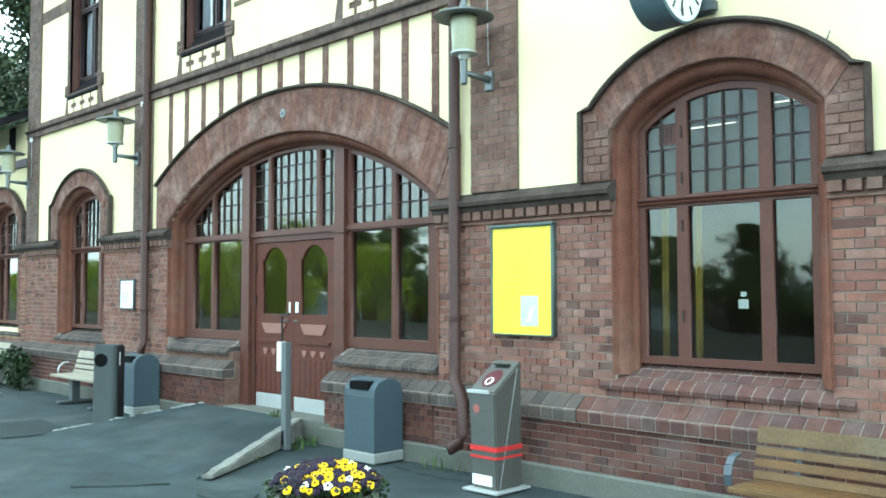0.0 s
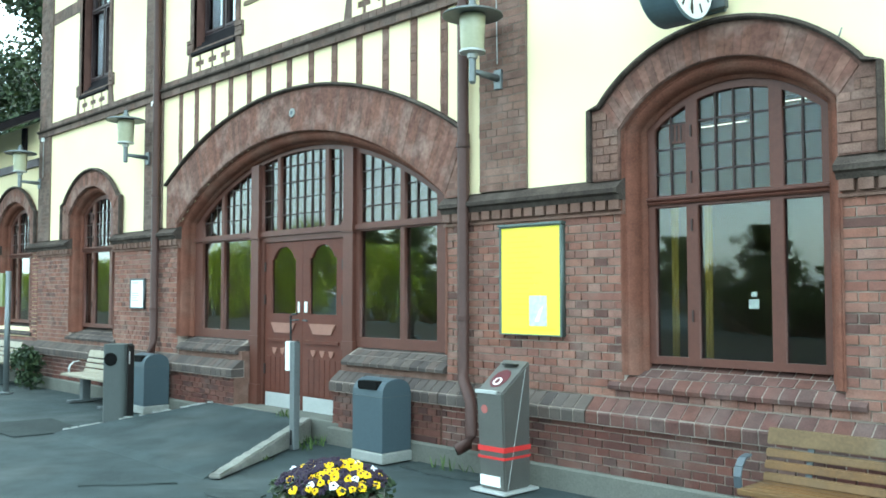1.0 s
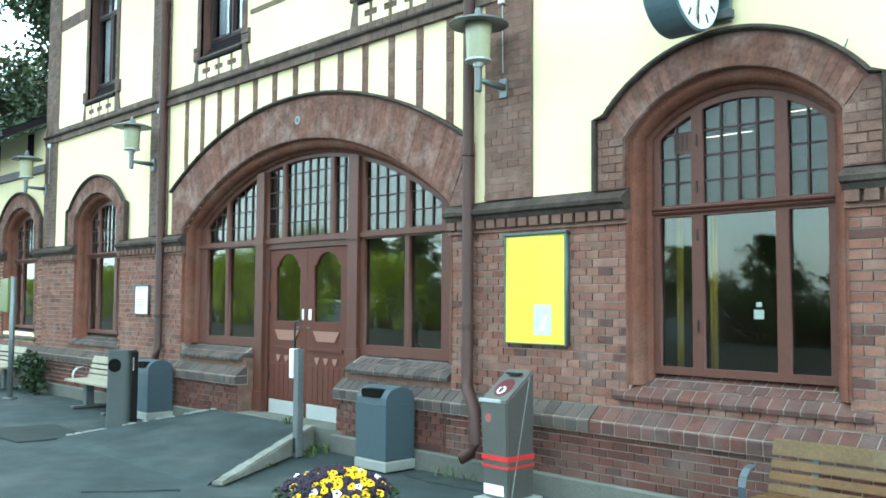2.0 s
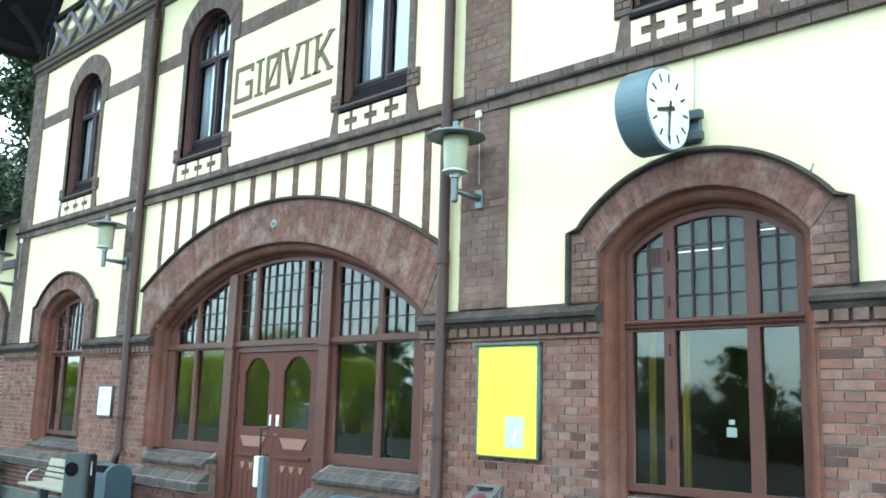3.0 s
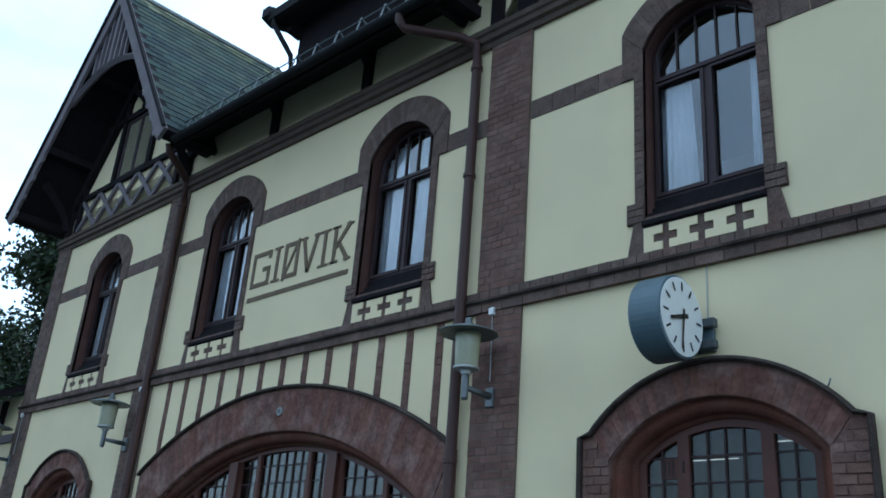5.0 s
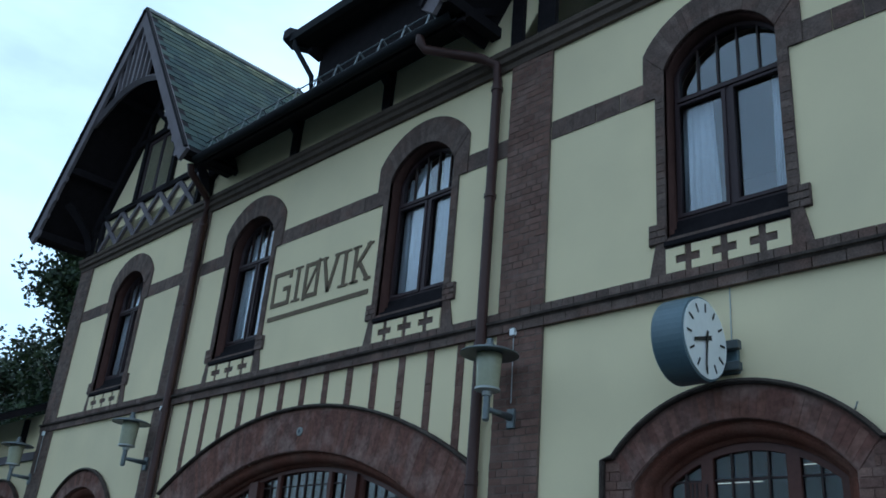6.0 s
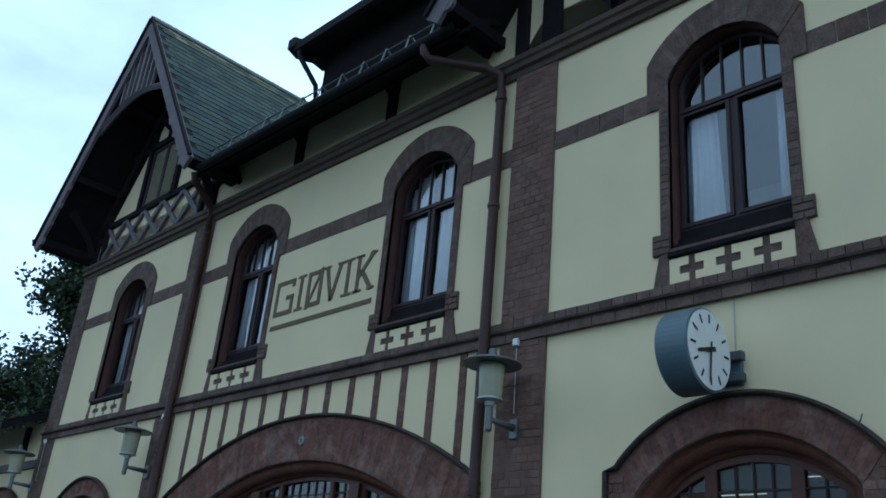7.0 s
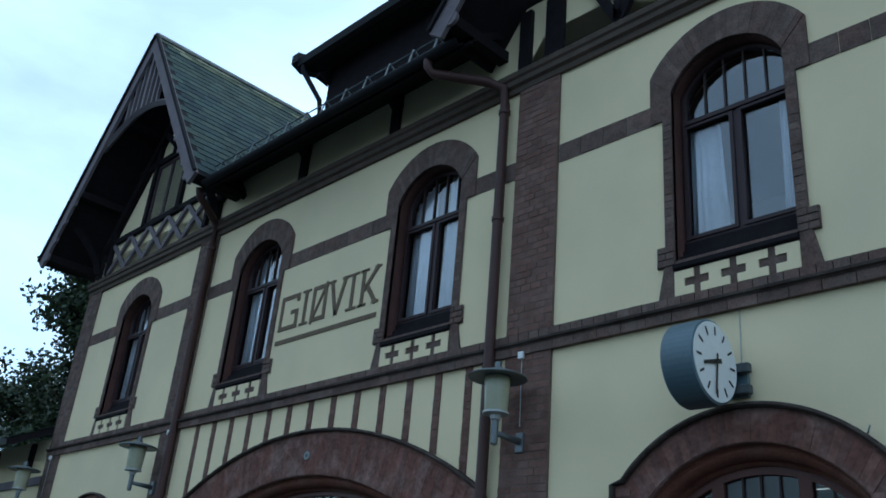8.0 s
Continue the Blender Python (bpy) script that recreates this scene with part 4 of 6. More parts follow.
# ---- dark rooms behind the glass ----
def room(name, x0, x1, y1, z0, z1):
    bm = boxes((x0, x1, 0.36, y1, z0, z1))
    bmesh.ops.delete(bm, geom=[f for f in bm.faces if all(abs(v.co.y - 0.36) < 1e-4 for v in f.verts)], context="FACES")
    tagged(part(name, bm, "room"), "dim plain room behind the windows", "interior", kind="structure")


room("wall_hall", -11.2, -4.4, 6.5, 0.2, 4.3)
room("wall_waiting", -4.3, 2.6, 6.5, 0.2, 4.3)
room("wall_office", -15.8, -11.4, 5.5, 0.2, 4.3)
for nm, a, b in (("wall_upper_left", -15.8, -11.4), ("wall_upper_mid", -11.3, -4.8), ("wall_upper_right", -4.5, 2.6)):
    room(nm, a, b, 4.0, 4.5, 7.6)
for o in (UPW, UPM, UPC, UPL):
    for sg in (-1, 1):
        bm = bmesh.new()
        n = 22
        a = o["cx"] + sg * 0.50
        b = o["cx"] + sg * (0.14 if o is UPW and sg < 0 else 0.34 if o is UPW else 0.05)
        cols = []
        for i in range(n + 1):
            t = i / n
            lowx = a + (b - a) * t
            upx = a + (b - a) * t * 0.85
            yy = 0.25 + 0.02 * math.sin(t * 31) + 0.01 * math.sin(t * 67)
            topz = 6.35 if o is UPW else arc_z(upx, o["cx"], o["half"], o["spring"], o["top"]) - 0.05
            cols.append([bm.verts.new((lowx, yy, 5.16)), bm.verts.new((upx, yy, topz))])
        for p, q in zip(cols, cols[1:]):
            bm.faces.new((p[0], q[0], q[1], p[1]))
        c = part("curtain", bm, "curtain", smooth=True)
        md = c.modifiers.new("thick", "SOLIDIFY")
        md.thickness = 0.004
        tagged(c, "white net curtain hanging behind an upstairs window", "curtain", "upstairs curtains")


# ---- roofs and gables ----
def slates(bm, origin, along, down, n_along, n_down, w, h, normal, clip=None):
    """Overlapping slates on a slope."""
    along, down, normal = Vector(along), Vector(down), Vector(normal)
    rng = random.Random(9)
    for j in range(n_down):
        for i in range(n_along):
            off = (0.5 if j % 2 else 0.0)
            p = Vector(origin) + along * (i + off) * w + down * j * h
            if clip and not clip(p):
                continue
            lift = normal * (0.009 + rng.uniform(0, 0.004))
            a, b = p + normal * 0.004, p + along * (w - 0.008) + normal * 0.004
            c, d = b + down * (h * 1.12) + lift, a + down * (h * 1.12) + lift
            q = [bm.verts.new(v) for v in (a, b, c, d)]
            e = [bm.verts.new(v - normal * 0.012) for v in (c, d)]
            bm.faces.new(q)
            bm.faces.new((q[3], q[2], e[0], e[1]))
    return bm


def gable(cx, y_front, apex, half, foot, y_back, detailed):
    """Steep slate gable with bargeboards, a curved collar and timber framing in its wall."""
    g = part("gable_wall", plate([[(cx - 2.32, 7.7), (cx + 2.32, 7.7), (cx, 7.7 + 2.32 * (apex - foot) / half)]], 0.0, 0.2), "cream", station, "cream half-timbered gable wall")
    slope = Vector((half, 0, foot - apex)).normalized()
    for s in (-1, 1):
        d = Vector((slope.x * s, 0, slope.z))
        nrm = Vector((-slope.z * s, 0, slope.x))
        length = math.hypot(half, apex - foot)
        bm = bmesh.new()
        a = Vector((cx, y_front, apex))
        th = 0.09
        q = [a, a + d * length, a + d * length + Vector((0, y_back - y_front, 0)), a + Vector((0, y_back - y_front, 0))]
        top = [bm.verts.new(p + nrm * 0.0) for p in q]
        bot = [bm.verts.new(p - nrm * th) for p in q]
        bm.faces.new(top)
        bm.faces.new(bot[::-1])
        for i in range(4):
            bm.faces.new((top[i], bot[i], bot[(i + 1) % 4], top[(i + 1) % 4]))
        r = part("roof", bm, "timber", station, "steep gable roof slope")
        if s == 1 or not detailed:
            sl = slates(bmesh.new(), a + d * 0.02, (0, 1, 0), d, int((y_back - y_front) / 0.26), int(length / 0.19), 0.26, 0.19, nrm)
            part("slating", sl, "slate", r, "mossy grey-green slates")["kind"] = "stuff"
            moss = slates(bmesh.new(), a + d * 0.012 + nrm * 0.005, (0, 1, 0), d, int((y_back - y_front) / 0.26), 2, 0.26, 0.19, nrm)
            part("moss_slating", moss, "slate_moss", r, "slates under yellow-green moss")["kind"] = "stuff"
        # bargeboard
        bb = bmesh.new()
        w = 0.22
        f = [a + nrm * 0.02, a + d * (length + 0.02) + nrm * 0.02, a + d * (length + 0.02) - nrm * w, a - Vector((0, 0, w / max(0.3, abs(d.x))))]
        fr = [bb.verts.new(p + Vector((0, -0.045, 0))) for p in f]
        bk = [bb.verts.new(p + Vector((0, 0.01, 0))) for p in f]
        bb.faces.new(fr)
        bb.faces.new(bk[::-1])
        for i in range(4):
            bb.faces.new((fr[i], bk[i], bk[(i + 1) % 4], fr[(i + 1) % 4]))
        part("bargeboard", bb, "barge", station, "weathered brown bargeboard")
        for t in (0.72, 0.80, 0.88, 0.955):
            p = a + d * length * t - nrm * (w - 0.01)
            part("scallop", tube(bmesh.new(), [p + Vector((0, -0.04, 0)), p + Vector((0, 0.005, 0))], 0.085 if t > 0.9 else 0.065, 14), "barge", station)
        part("ridge_strip", beam(bmesh.new(), a + nrm * 0.03 + Vector((0, -0.06, 0)), a + d * length + nrm * 0.03 + Vector((0, -0.06, 0)), 0.05, 0.05), "timber", station)
        # purlin ends under the overhang
        for t in (0.35, 0.68, 0.96):
            p = a + d * length * t - nrm * 0.17
            part("purlin", beam(bmesh.new(), (p.x, y_front + 0.02, p.z), (p.x, 0.0, p.z), 0.14, 0.14), "timber", station)
        # curved brace from wall post to the foot purlin
        px = cx + s * 2.12
        pts = [(px, -0.06 - 0.62 * math.sin(k / 8 * math.pi / 2) ** 1.3, 7.85 + 0.75 * math.sin(k / 8 * math.pi / 2) ** 0.8) for k in range(9)]
        br = tube(bmesh.new(), pts, 0.085, 4)
        if detailed:
            part("brace", br, "timber", station)
    part("ridge_cap", tube(bmesh.new(), [(cx, y_front - 0.03, apex + 0.02), (cx, y_back, apex + 0.02)], 0.05, 8), "chalk", station, "pale mortar-bedded ridge")
    # curved collar with struts up to the bargeboards
    yb = y_front + 0.03
    zc = 10.02
    hw = (apex - 9.95) * half / (apex - foot) - 0.12
    col = [(cx + hw * (-1 + 2 * k / 12), yb, zc - 0.08 + 0.34 * math.cos((-1 + 2 * k / 12) * math.pi / 2)) for k in range(13)]
    cb = tube(bmesh.new(), col, 0.065, 4)
    part("collar", cb, "barge", station, "curved collar beam")
    for k in range(-3, 4):
        x = cx + k * 0.2
        zt = apex - abs(x - cx) * (apex - foot) / half - 0.25
        zb = zc - 0.08 + 0.34 * math.cos((x - cx) / hw * math.pi / 2)
        if zt > zb + 0.08:
            part("strut", beam(bmesh.new(), (x, yb, zb), (x, yb, zt), 0.055 if k else 0.09, 0.05), "barge", station)
    # timber framing on the wall
    y = -0.035
    def stick(p, q, w=0.13, d=0.07, m="timber"):
        part("timber", beam(bmesh.new(), (p[0], y, p[1]), (q[0], y, q[1]), w, d), m, station)
    if not detailed:
        return
    for s in (-1, 1):
        stick((cx + s * 2.12, 7.75), (cx + s * 2.12, 8.35), 0.16)
        stick((cx + s * 1.78, 7.75), (cx + s * 1.78, 8.75), 0.10)
        stick((cx + s * 0.62, 8.42), (cx + s * 0.62, 10.1), 0.12)
        stick((cx + s * 2.25, 8.10), (cx, 8.10 + 2.25 * (apex - foot) / half), 0.16, 0.09)
    stick((cx - 2.1, 8.42), (cx + 2.1, 8.42), 0.10)
    stick((cx - 1.3, 9.75), (cx + 1.3, 9.75), 0.12)
    stick((cx, 9.75), (cx, 10.9), 0.12)
    for s in (-1, 1):
        stick((cx, 9.95), (cx + s * 0.55, 10.4), 0.10)
    n = 5
    for k in range(n):
        a, b = cx - 1.74 + 3.48 * k / n, cx - 1.74 + 3.48 * (k + 1) / n
        stick((a, 7.74), (b, 8.38), 0.085, 0.05, "barge")
        stick((b, 7.74), (a, 8.38), 0.085, 0.045, "barge")
    # loft window between the posts
    w = part("window", plate([rect(cx - 0.56, cx + 0.56, 8.47, 9.70), rect(cx - 0.49, cx - 0.04, 8.54, 9.62), rect(cx + 0.04, cx + 0.49, 8.54, 9.62)], -0.03, 0.02), "frame_dark", station, "dark loft window")
    for a, b in ((-0.49, -0.04), (0.04, 0.49)):
        part("pane", plate([rect(cx + a, cx + b, 8.54, 9.62)], -0.006, -0.001), "glass_up", w)


APEX, FOOT, HALF, YF = 11.94, 7.98, 2.9, -0.88
gable(LC, YF, APEX, HALF, FOOT, 6.0, True)
gable(RC, YF, APEX, HALF, FOOT, 6.0, False)

# main roof, eaves and gutter between the gables
x0, x1 = LC + HALF - 0.10, RC - HALF + 0.12
rise = math.tan(radians(33))
ye = -0.62


def roof_z(y):
    return 8.00 + (y - ye) * rise


part("roof", prism([(ye, roof_z(ye)), (6.0, roof_z(6.0)), (6.0, roof_z(6.0) - 0.12), (ye, roof_z(ye) - 0.10)], x0 - 0.15, x1 + 0.2), "timber", station, "main roof")
part("slating", slates(bmesh.new(), (x0, 5.5, roof_z(5.5)), (1, 0, 0), Vector((0, -1, -rise)).normalized(), 20, 38, 0.26, 0.19, Vector((0, -rise, 1)).normalized()), "slate", station)["kind"] = "stuff"
gut = bmesh.new()
prof = [(ye - 0.07 + 0.07 * math.cos(a), 7.93 + 0.07 * math.sin(a)) for a in [math.pi + math.pi * k / 8 for k in range(9)]]
prof += [(y * 1.0 + (0.012 if y < ye - 0.07 else -0.012), z + 0.006) for y, z in prof[::-1]]
part("gutter", prism(prof, x0 + 0.02, x1 + 0.1, gut), "gutter", station, "dark metal eaves gutter")
part("fascia", boxes((x0 - 0.2, x1 + 0.2, ye + 0.0, ye + 0.04, 7.86, 8.04)), "timber", station)
for x in (-9.18, -7.21):
    part("frieze_post", prism([(0.004, 7.62), (-0.06, 7.62), (-0.06, 8.1), (-0.16, 8.2), (-0.16, 8.30), (0.004, 8.4)], x - 0.075, x + 0.075), "timber", station)
for a, b in ((-5.12, -4.96), (-4.74, -4.50)):
    part("frieze_post", boxes((a, b, -0.06, 0.0, 7.6, 8.5)), "timber", station)
part("frieze_wall", boxes((PIL_L[0], PIL_R[1], 0.004, 0.2, 8.0, 8.6)), "cream", station)
# moulded beam under the frieze
part("frieze_beam", prism([(0.02, 7.44), (-0.04, 7.44), (-0.05, 7.50), (-0.09, 7.52), (-0.095, 7.58), (-0.12, 7.60), (-0.125, 7.66), (-0.05, 7.70), (0.02, 7.70)], XL, XR), "beam_brown", station, "dark moulded beam below the eaves")
# fan of braces in the further gable
for dx in (-0.42, 0.0, 0.42):
    part("timber", beam(bmesh.new(), (-3.78, -0.05, 7.72), (-3.78 + dx, -0.05, 8.5), 0.1, 0.06), "timber", station)
# snow rail
for z in (8.19, 8.31):
    part("snow_rail", tube(bmesh.new(), [(x0 - 0.1, ye + 0.09, z), (x1 + 0.1, ye + 0.09, z)], 0.011, 6), "dark_metal", station)
k = x0 + 0.1
while k < x1:
    br = bmesh.new()
    beam(br, (k, ye + 0.01, 7.97), (k, ye + 0.10, 8.36), 0.022, 0.012)
    beam(br, (k, ye + 0.10, 8.36), (k + 0.06, ye + 0.29, 8.17), 0.022, 0.012)
    part("snow_rail_bracket", br, "zinc", station)
    k += 0.43
# roof dormer
part("dormer_wall", boxes((-9.42, -6.7, 0.30, 2.5, 8.3, 9.92)), "timber", station, "dark boarded roof dormer")
part("dormer_roof", prism([(-0.06, 9.86), (-0.06, 9.95), (2.6, 10.72), (2.6, 10.6)], -9.62, -6.2), "timber", station)
part("dormer_gutter", prism([(-0.06, 9.83), (-0.15, 9.84), (-0.17, 9.96), (-0.15, 9.965), (-0.06, 9.93)], -9.66, -6.2), "gutter", station)
part("dormer_verge", prism([(-0.2, 9.9), (-0.2, 10.06), (2.6, 10.86), (2.6, 10.6), (-0.02, 9.82)], -9.78, -9.62), "gutter", station)
part("dormer_bracket", prism([(0.3, 9.62), (0.08, 9.66), (0.08, 9.74), (0.16, 9.8), (0.3, 9.86)], -9.46, -9.36), "timber", station)
part("dormer_downpipe", tube(bmesh.new(), [(-9.56, -0.1, 9.86), (-9.56, -0.1, 9.74), (-9.44, 0.2, 9.3), (-9.42, 0.24, 8.95)], 0.042, 8), "gutter", station, smooth=True)

# downpipes
def downpipe(points, r=0.055):
    p = part("downpipe", tube(bmesh.new(), points, r, 12), "pipe", station, "brown-red painted downpipe", smooth=True)
    zs = [z for z in (1.4, 3.0, 4.3, 5.9, 7.2)]
    x, y = [q for q in points if q[2] == 0.95][0][:2]
    for z in zs:
        part("pipe_clip", lathe(bmesh.new(), [(r + 0.012, -0.02), (r + 0.012, 0.02)], x, y, z, 12), "pipe", p)


downpipe([(-5.93, -0.69, 7.94), (-5.93, -0.68, 7.80), (-5.89, -0.63, 7.71), (-5.38, -0.24, 7.58), (-5.27, -0.10, 7.52), (-5.25, -0.09, 7.3), (-5.25, -0.09, 4.3), (-5.25, -0.09, 0.95), (-5.22, -0.12, 0.84), (-5.03, -0.22, 0.66), (-5.02, -0.23, 0.37), (-5.035, -0.26, 0.29), (-5.095, -0.34, 0.24)])
# black disc painted for the shade in the pipe's open end
part("pipe_mouth", tube(bmesh.new(), [(-5.09, -0.335, 0.243), (-5.0985, -0.3445, 0.2375)], 0.044, 12), "hollow", station)
downpipe([(-11.0, -0.66, 7.92), (-11.02, -0.62, 7.80), (-11.26, -0.20, 7.66), (-11.32, -0.10, 7.58), (-11.335, -0.09, 7.3), (-11.335, -0.09, 4.3), (-11.335, -0.09, 0.95), (-11.33, -0.12, 0.82), (-11.33, -0.21, 0.66), (-11.33, -0.22, 0.2)])

# name on the wall, in brick-coloured strips
for ch, cx, w in (("G", -8.985, 0.40), ("I", -8.64, 0.17), ("O", -8.345, 0.30), ("V", -7.975, 0.32), ("I", -7.68, 0.19), ("K", -7.36, 0.38)):
    a, b, z0, z1, s = cx - w / 2, cx + w / 2, 5.44, 5.92, 0.055
    bm = bmesh.new()
    Y0, Y1 = -0.012, 0.002
    bar = lambda x0, x1, c, d: box(bm, x0, x1, Y0, Y1, c, d)
    def slant(x0, z0, x1, z1, w=0.055):
        beam(bm, (x0, (Y0 + Y1) / 2, z0), (x1, (Y0 + Y1) / 2, z1), w, Y1 - Y0 + 0.002)
    if ch == "G":
        bar(a, a + s, z0 + s, z1 - s), bar(a, b, z0, z0 + s), bar(a, b, z1 - s, z1), bar(b - s, b, z0 + s, z0 + 0.26), bar(b - 0.16, b - s, z0 + 0.205, z0 + 0.26), bar(b - s, b, z1 - 0.11, z1 - s)
    elif ch == "I":
        bar(cx - s / 2, cx + s / 2, z0 + 0.03, z1 - 0.03), bar(a, b, z0, z0 + 0.03), bar(a, b, z1 - 0.03, z1)
    elif ch == "O":
        bar(a, a + s, z0, z1), bar(b - s, b, z0, z1), bar(a + s, b - s, z0, z0 + s), bar(a + s, b - s, z1 - s, z1), slant(a + 0.01, z0 - 0.02, b - 0.01, z1 + 0.02, 0.04)
    elif ch == "V":
        slant(a + 0.02, z1, cx, z0), slant(b - 0.02, z1, cx, z0), bar(a - 0.05, a + 0.09, z1 - 0.03, z1), bar(b - 0.09, b + 0.05, z1 - 0.03, z1)
    else:
        bar(a + 0.04, a + 0.04 + s, z0, z1), bar(a, a + 0.15, z0, z0 + 0.03), bar(a, a + 0.15, z1 - 0.03, z1)
        slant(a + 0.09, z0 + 0.20, b - 0.05, z1), slant(a + 0.14, z0 + 0.26, b - 0.05, z0), bar(b - 0.12, b, z0, z0 + 0.03), bar(b - 0.12, b, z1 - 0.03, z1)
    part("letter", bm, "letter", station)
part("name_rule", boxes((-9.20, -7.18, -0.012, 0.002, 5.255, 5.31)), "letter", station)

# ---- low wing beyond the corner ----
wing = thing("side_wing", "low cream and brick station wing with dark eaves", "building", at=(-20, 0, 0))
part("wall", plate([[(-24.5, 0.0), (XL, 0.0), (XL, 4.75), (-24.5, 4.75)], opening(LOWX, 1.0)], 0.02, 0.3), "cream", wing)
cutx = [cut_rect(LOWX["cx"] - LOWX["half"], LOWX["cx"] + LOWX["half"], 0.86, 3)]
part("brickwork", courses(bmesh.new(), -24.5, XL, 0.2, 2.4, 0.02, proud=0.03, holes=cutx, seed=71), "brick", wing)["kind"] = "stuff"
part("plinth", prism([(0.0, 0.0), (-0.15, 0.0), (-0.15, 0.19), (-0.135, 0.205), (0.0, 0.205)], -24.5, XL), "concrete", wing)
part("string_course", prism([(0.05, 0.585), (-0.13, 0.585), (-0.135, 0.665), (0.0, 0.775), (0.05, 0.775)], -24.5, XL), "brick_grey", wing)
for a, b in ((-24.5, LOWX["cx"] - 0.8), (LOWX["cx"] + 0.8, XL)):
    part("cornice", prism(CORN, a, b), "dark_cap", wing)
for x in (-16.75, -18.6, -20.5):
    part("timber", boxes((x - 0.08, x + 0.08, -0.04, 0.03, 4.0, 4.7)), "timber", wing)
part("timber_beam", boxes((-24.5, XL, -0.04, 0.03, 3.92, 4.06)), "barge", wing)
part("eaves", prism([(-0.75, 4.45), (0.35, 5.0), (0.35, 5.12), (-0.78, 4.56)], -24.5, XL - 0.005), "timber", wing)
part("slating", slates(bmesh.new(), (-24.4, 0.33, 5.12), (1, 0, 0), Vector((0, -1.13, -0.56)).normalized(), 32, 6, 0.26, 0.19, Vector((0, -0.44, 0.9)).normalized()), "slate", wing)["kind"] = "stuff"
part("gutter", boxes((-24.5, XL - 0.01, -0.88, -0.77, 4.46, 4.56)), "dark_metal", wing)
_st = station
station = wing
hood(LOWX, 1.115, 3.11, 3.60)
vented_window(LOWX)
brick_sill(LOWX["cx"] - 0.95, LOWX["cx"] + 0.95, 1.06, "brick_grey", wing)
station = _st
room("wall_wing", -24.0, -16.1, 4.0, 0.2, 4.3)

# ---- things on the wall ----
# yellow timetable
s = thing("timetable_board", "yellow timetable poster in a grey-green metal frame", "notice board", at=(-4.48, 0, 1.25))
part("frame", plate([rect(-4.825, -4.13, 1.26, 2.218), rect(-4.807, -4.148, 1.272, 2.20)], -0.066, 0.0), "frame_green", s)
part("top_rail", soft_box(-4.835, -4.12, -0.082, -0.01, 2.208, 2.232, 0.004, 1), "frame_green", s)
part("sheet", boxes((-4.81, -4.145, -0.055, -0.01, 1.27, 2.203)), "yellow", s)
part("notice", boxes((-4.485, -4.294, -0.0585, -0.0555, 1.345, 1.605)), "print_pale", s, "small pale notice with a picture")
part("picture", plate([[(-4.43, 1.38), (-4.38, 1.38), (-4.325, 1.52), (-4.37, 1.49)]], -0.0605, -0.0580), "white", s)
for k in range(16):
    z = 2.11 - k * 0.045
    part("text_bar", boxes((-4.74, -4.74 + 0.24 + 0.2 * ((k * 7) % 5) / 5, -0.0575, -0.0555, z, z + 0.012)), "yellow_dim", s)
part("text_bar", boxes((-4.74, -4.21, -0.0575, -0.0555, 1.305, 1.325)), "yellow_dim", s)
# small notice by the pipe
s = thing("wall_notice", "small pale blue-white notice in a thin frame", "sign", at=(-11.97, 0, 1.4))
part("frame", plate([rect(-12.20, -11.75, 1.40, 1.84), rect(-12.18, -11.77, 1.42, 1.82)], -0.045, -0.005), "dark_metal", s)
part("sheet", boxes((-12.185, -11.765, -0.035, -0.012, 1.415, 1.825)), "white", s)
for z, w in ((1.77, 0.18), (1.62, 0.2), (1.585, 0.22), (1.55, 0.16), (1.515, 0.2)):
    part("text_bar", boxes((-12.13, -12.13 + w, -0.0375, -0.0355, z, z + 0.014)), "grey_print", s)

# plaque and iron pin on the great arch, hook on the window hood
p = thing("arch_plaque", "small pale oval enamel plaque fixed to the brick arch", "plaque", at=(-8.055, -0.05, 3.72))
part("plate", tube(bmesh.new(), [(-8.055, -0.052, 3.72), (-8.055, -0.064, 3.72)], [0.055, 0.05], 20), "foot_concrete", p)
part("hole", tube(bmesh.new(), [(-8.055, -0.0645, 3.72), (-8.055, -0.067, 3.72)], 0.024, 14), "arm_metal", p)
p = thing("wall_pin", "thin iron pin standing out of the brick arch", "pin", at=(-8.6, -0.05, 3.82))
part("pin", tube(bmesh.new(), [(-8.66, -0.04, 3.92), (-8.66, -0.10, 3.92), (-8.57, -0.12, 3.90)], 0.008, 6), "bar_paint", p)
p = thing("wall_hook", "small bent iron hook above the window hood", "hook", at=(-1.83, -0.03, 3.31))
part("hook", tube(bmesh.new(), [(-1.83, 0.0, 3.31), (-1.83, -0.05, 3.31), (-1.81, -0.07, 3.33), (-1.80, -0.06, 3.37)], 0.006, 6), "zinc", p)

# clock
c = thing("platform_clock", "double-faced round station clock in a blue-grey drum on a wall bracket", "clock", at=(-2.7, 0, 3.82))
CX, CY, CZ, CR = -2.80, -0.41, 3.855, 0.318
dm = bmesh.new()
tube(dm, [(CX - 0.16, CY, CZ), (CX - 0.155, CY, CZ), (CX - 0.14, CY, CZ), (CX + 0.06, CY, CZ), (CX + 0.10, CY, CZ), (CX + 0.105, CY, CZ)], [CR - 0.03, CR - 0.01, CR, CR, CR - 0.005, CR - 0.02], 48)
part("drum", dm, "clock_case", c, smooth=False)
part("face", tube(bmesh.new(), [(CX + 0.105, CY, CZ), (CX + 0.112, CY, CZ)], CR - 0.022, 48), "white", c)
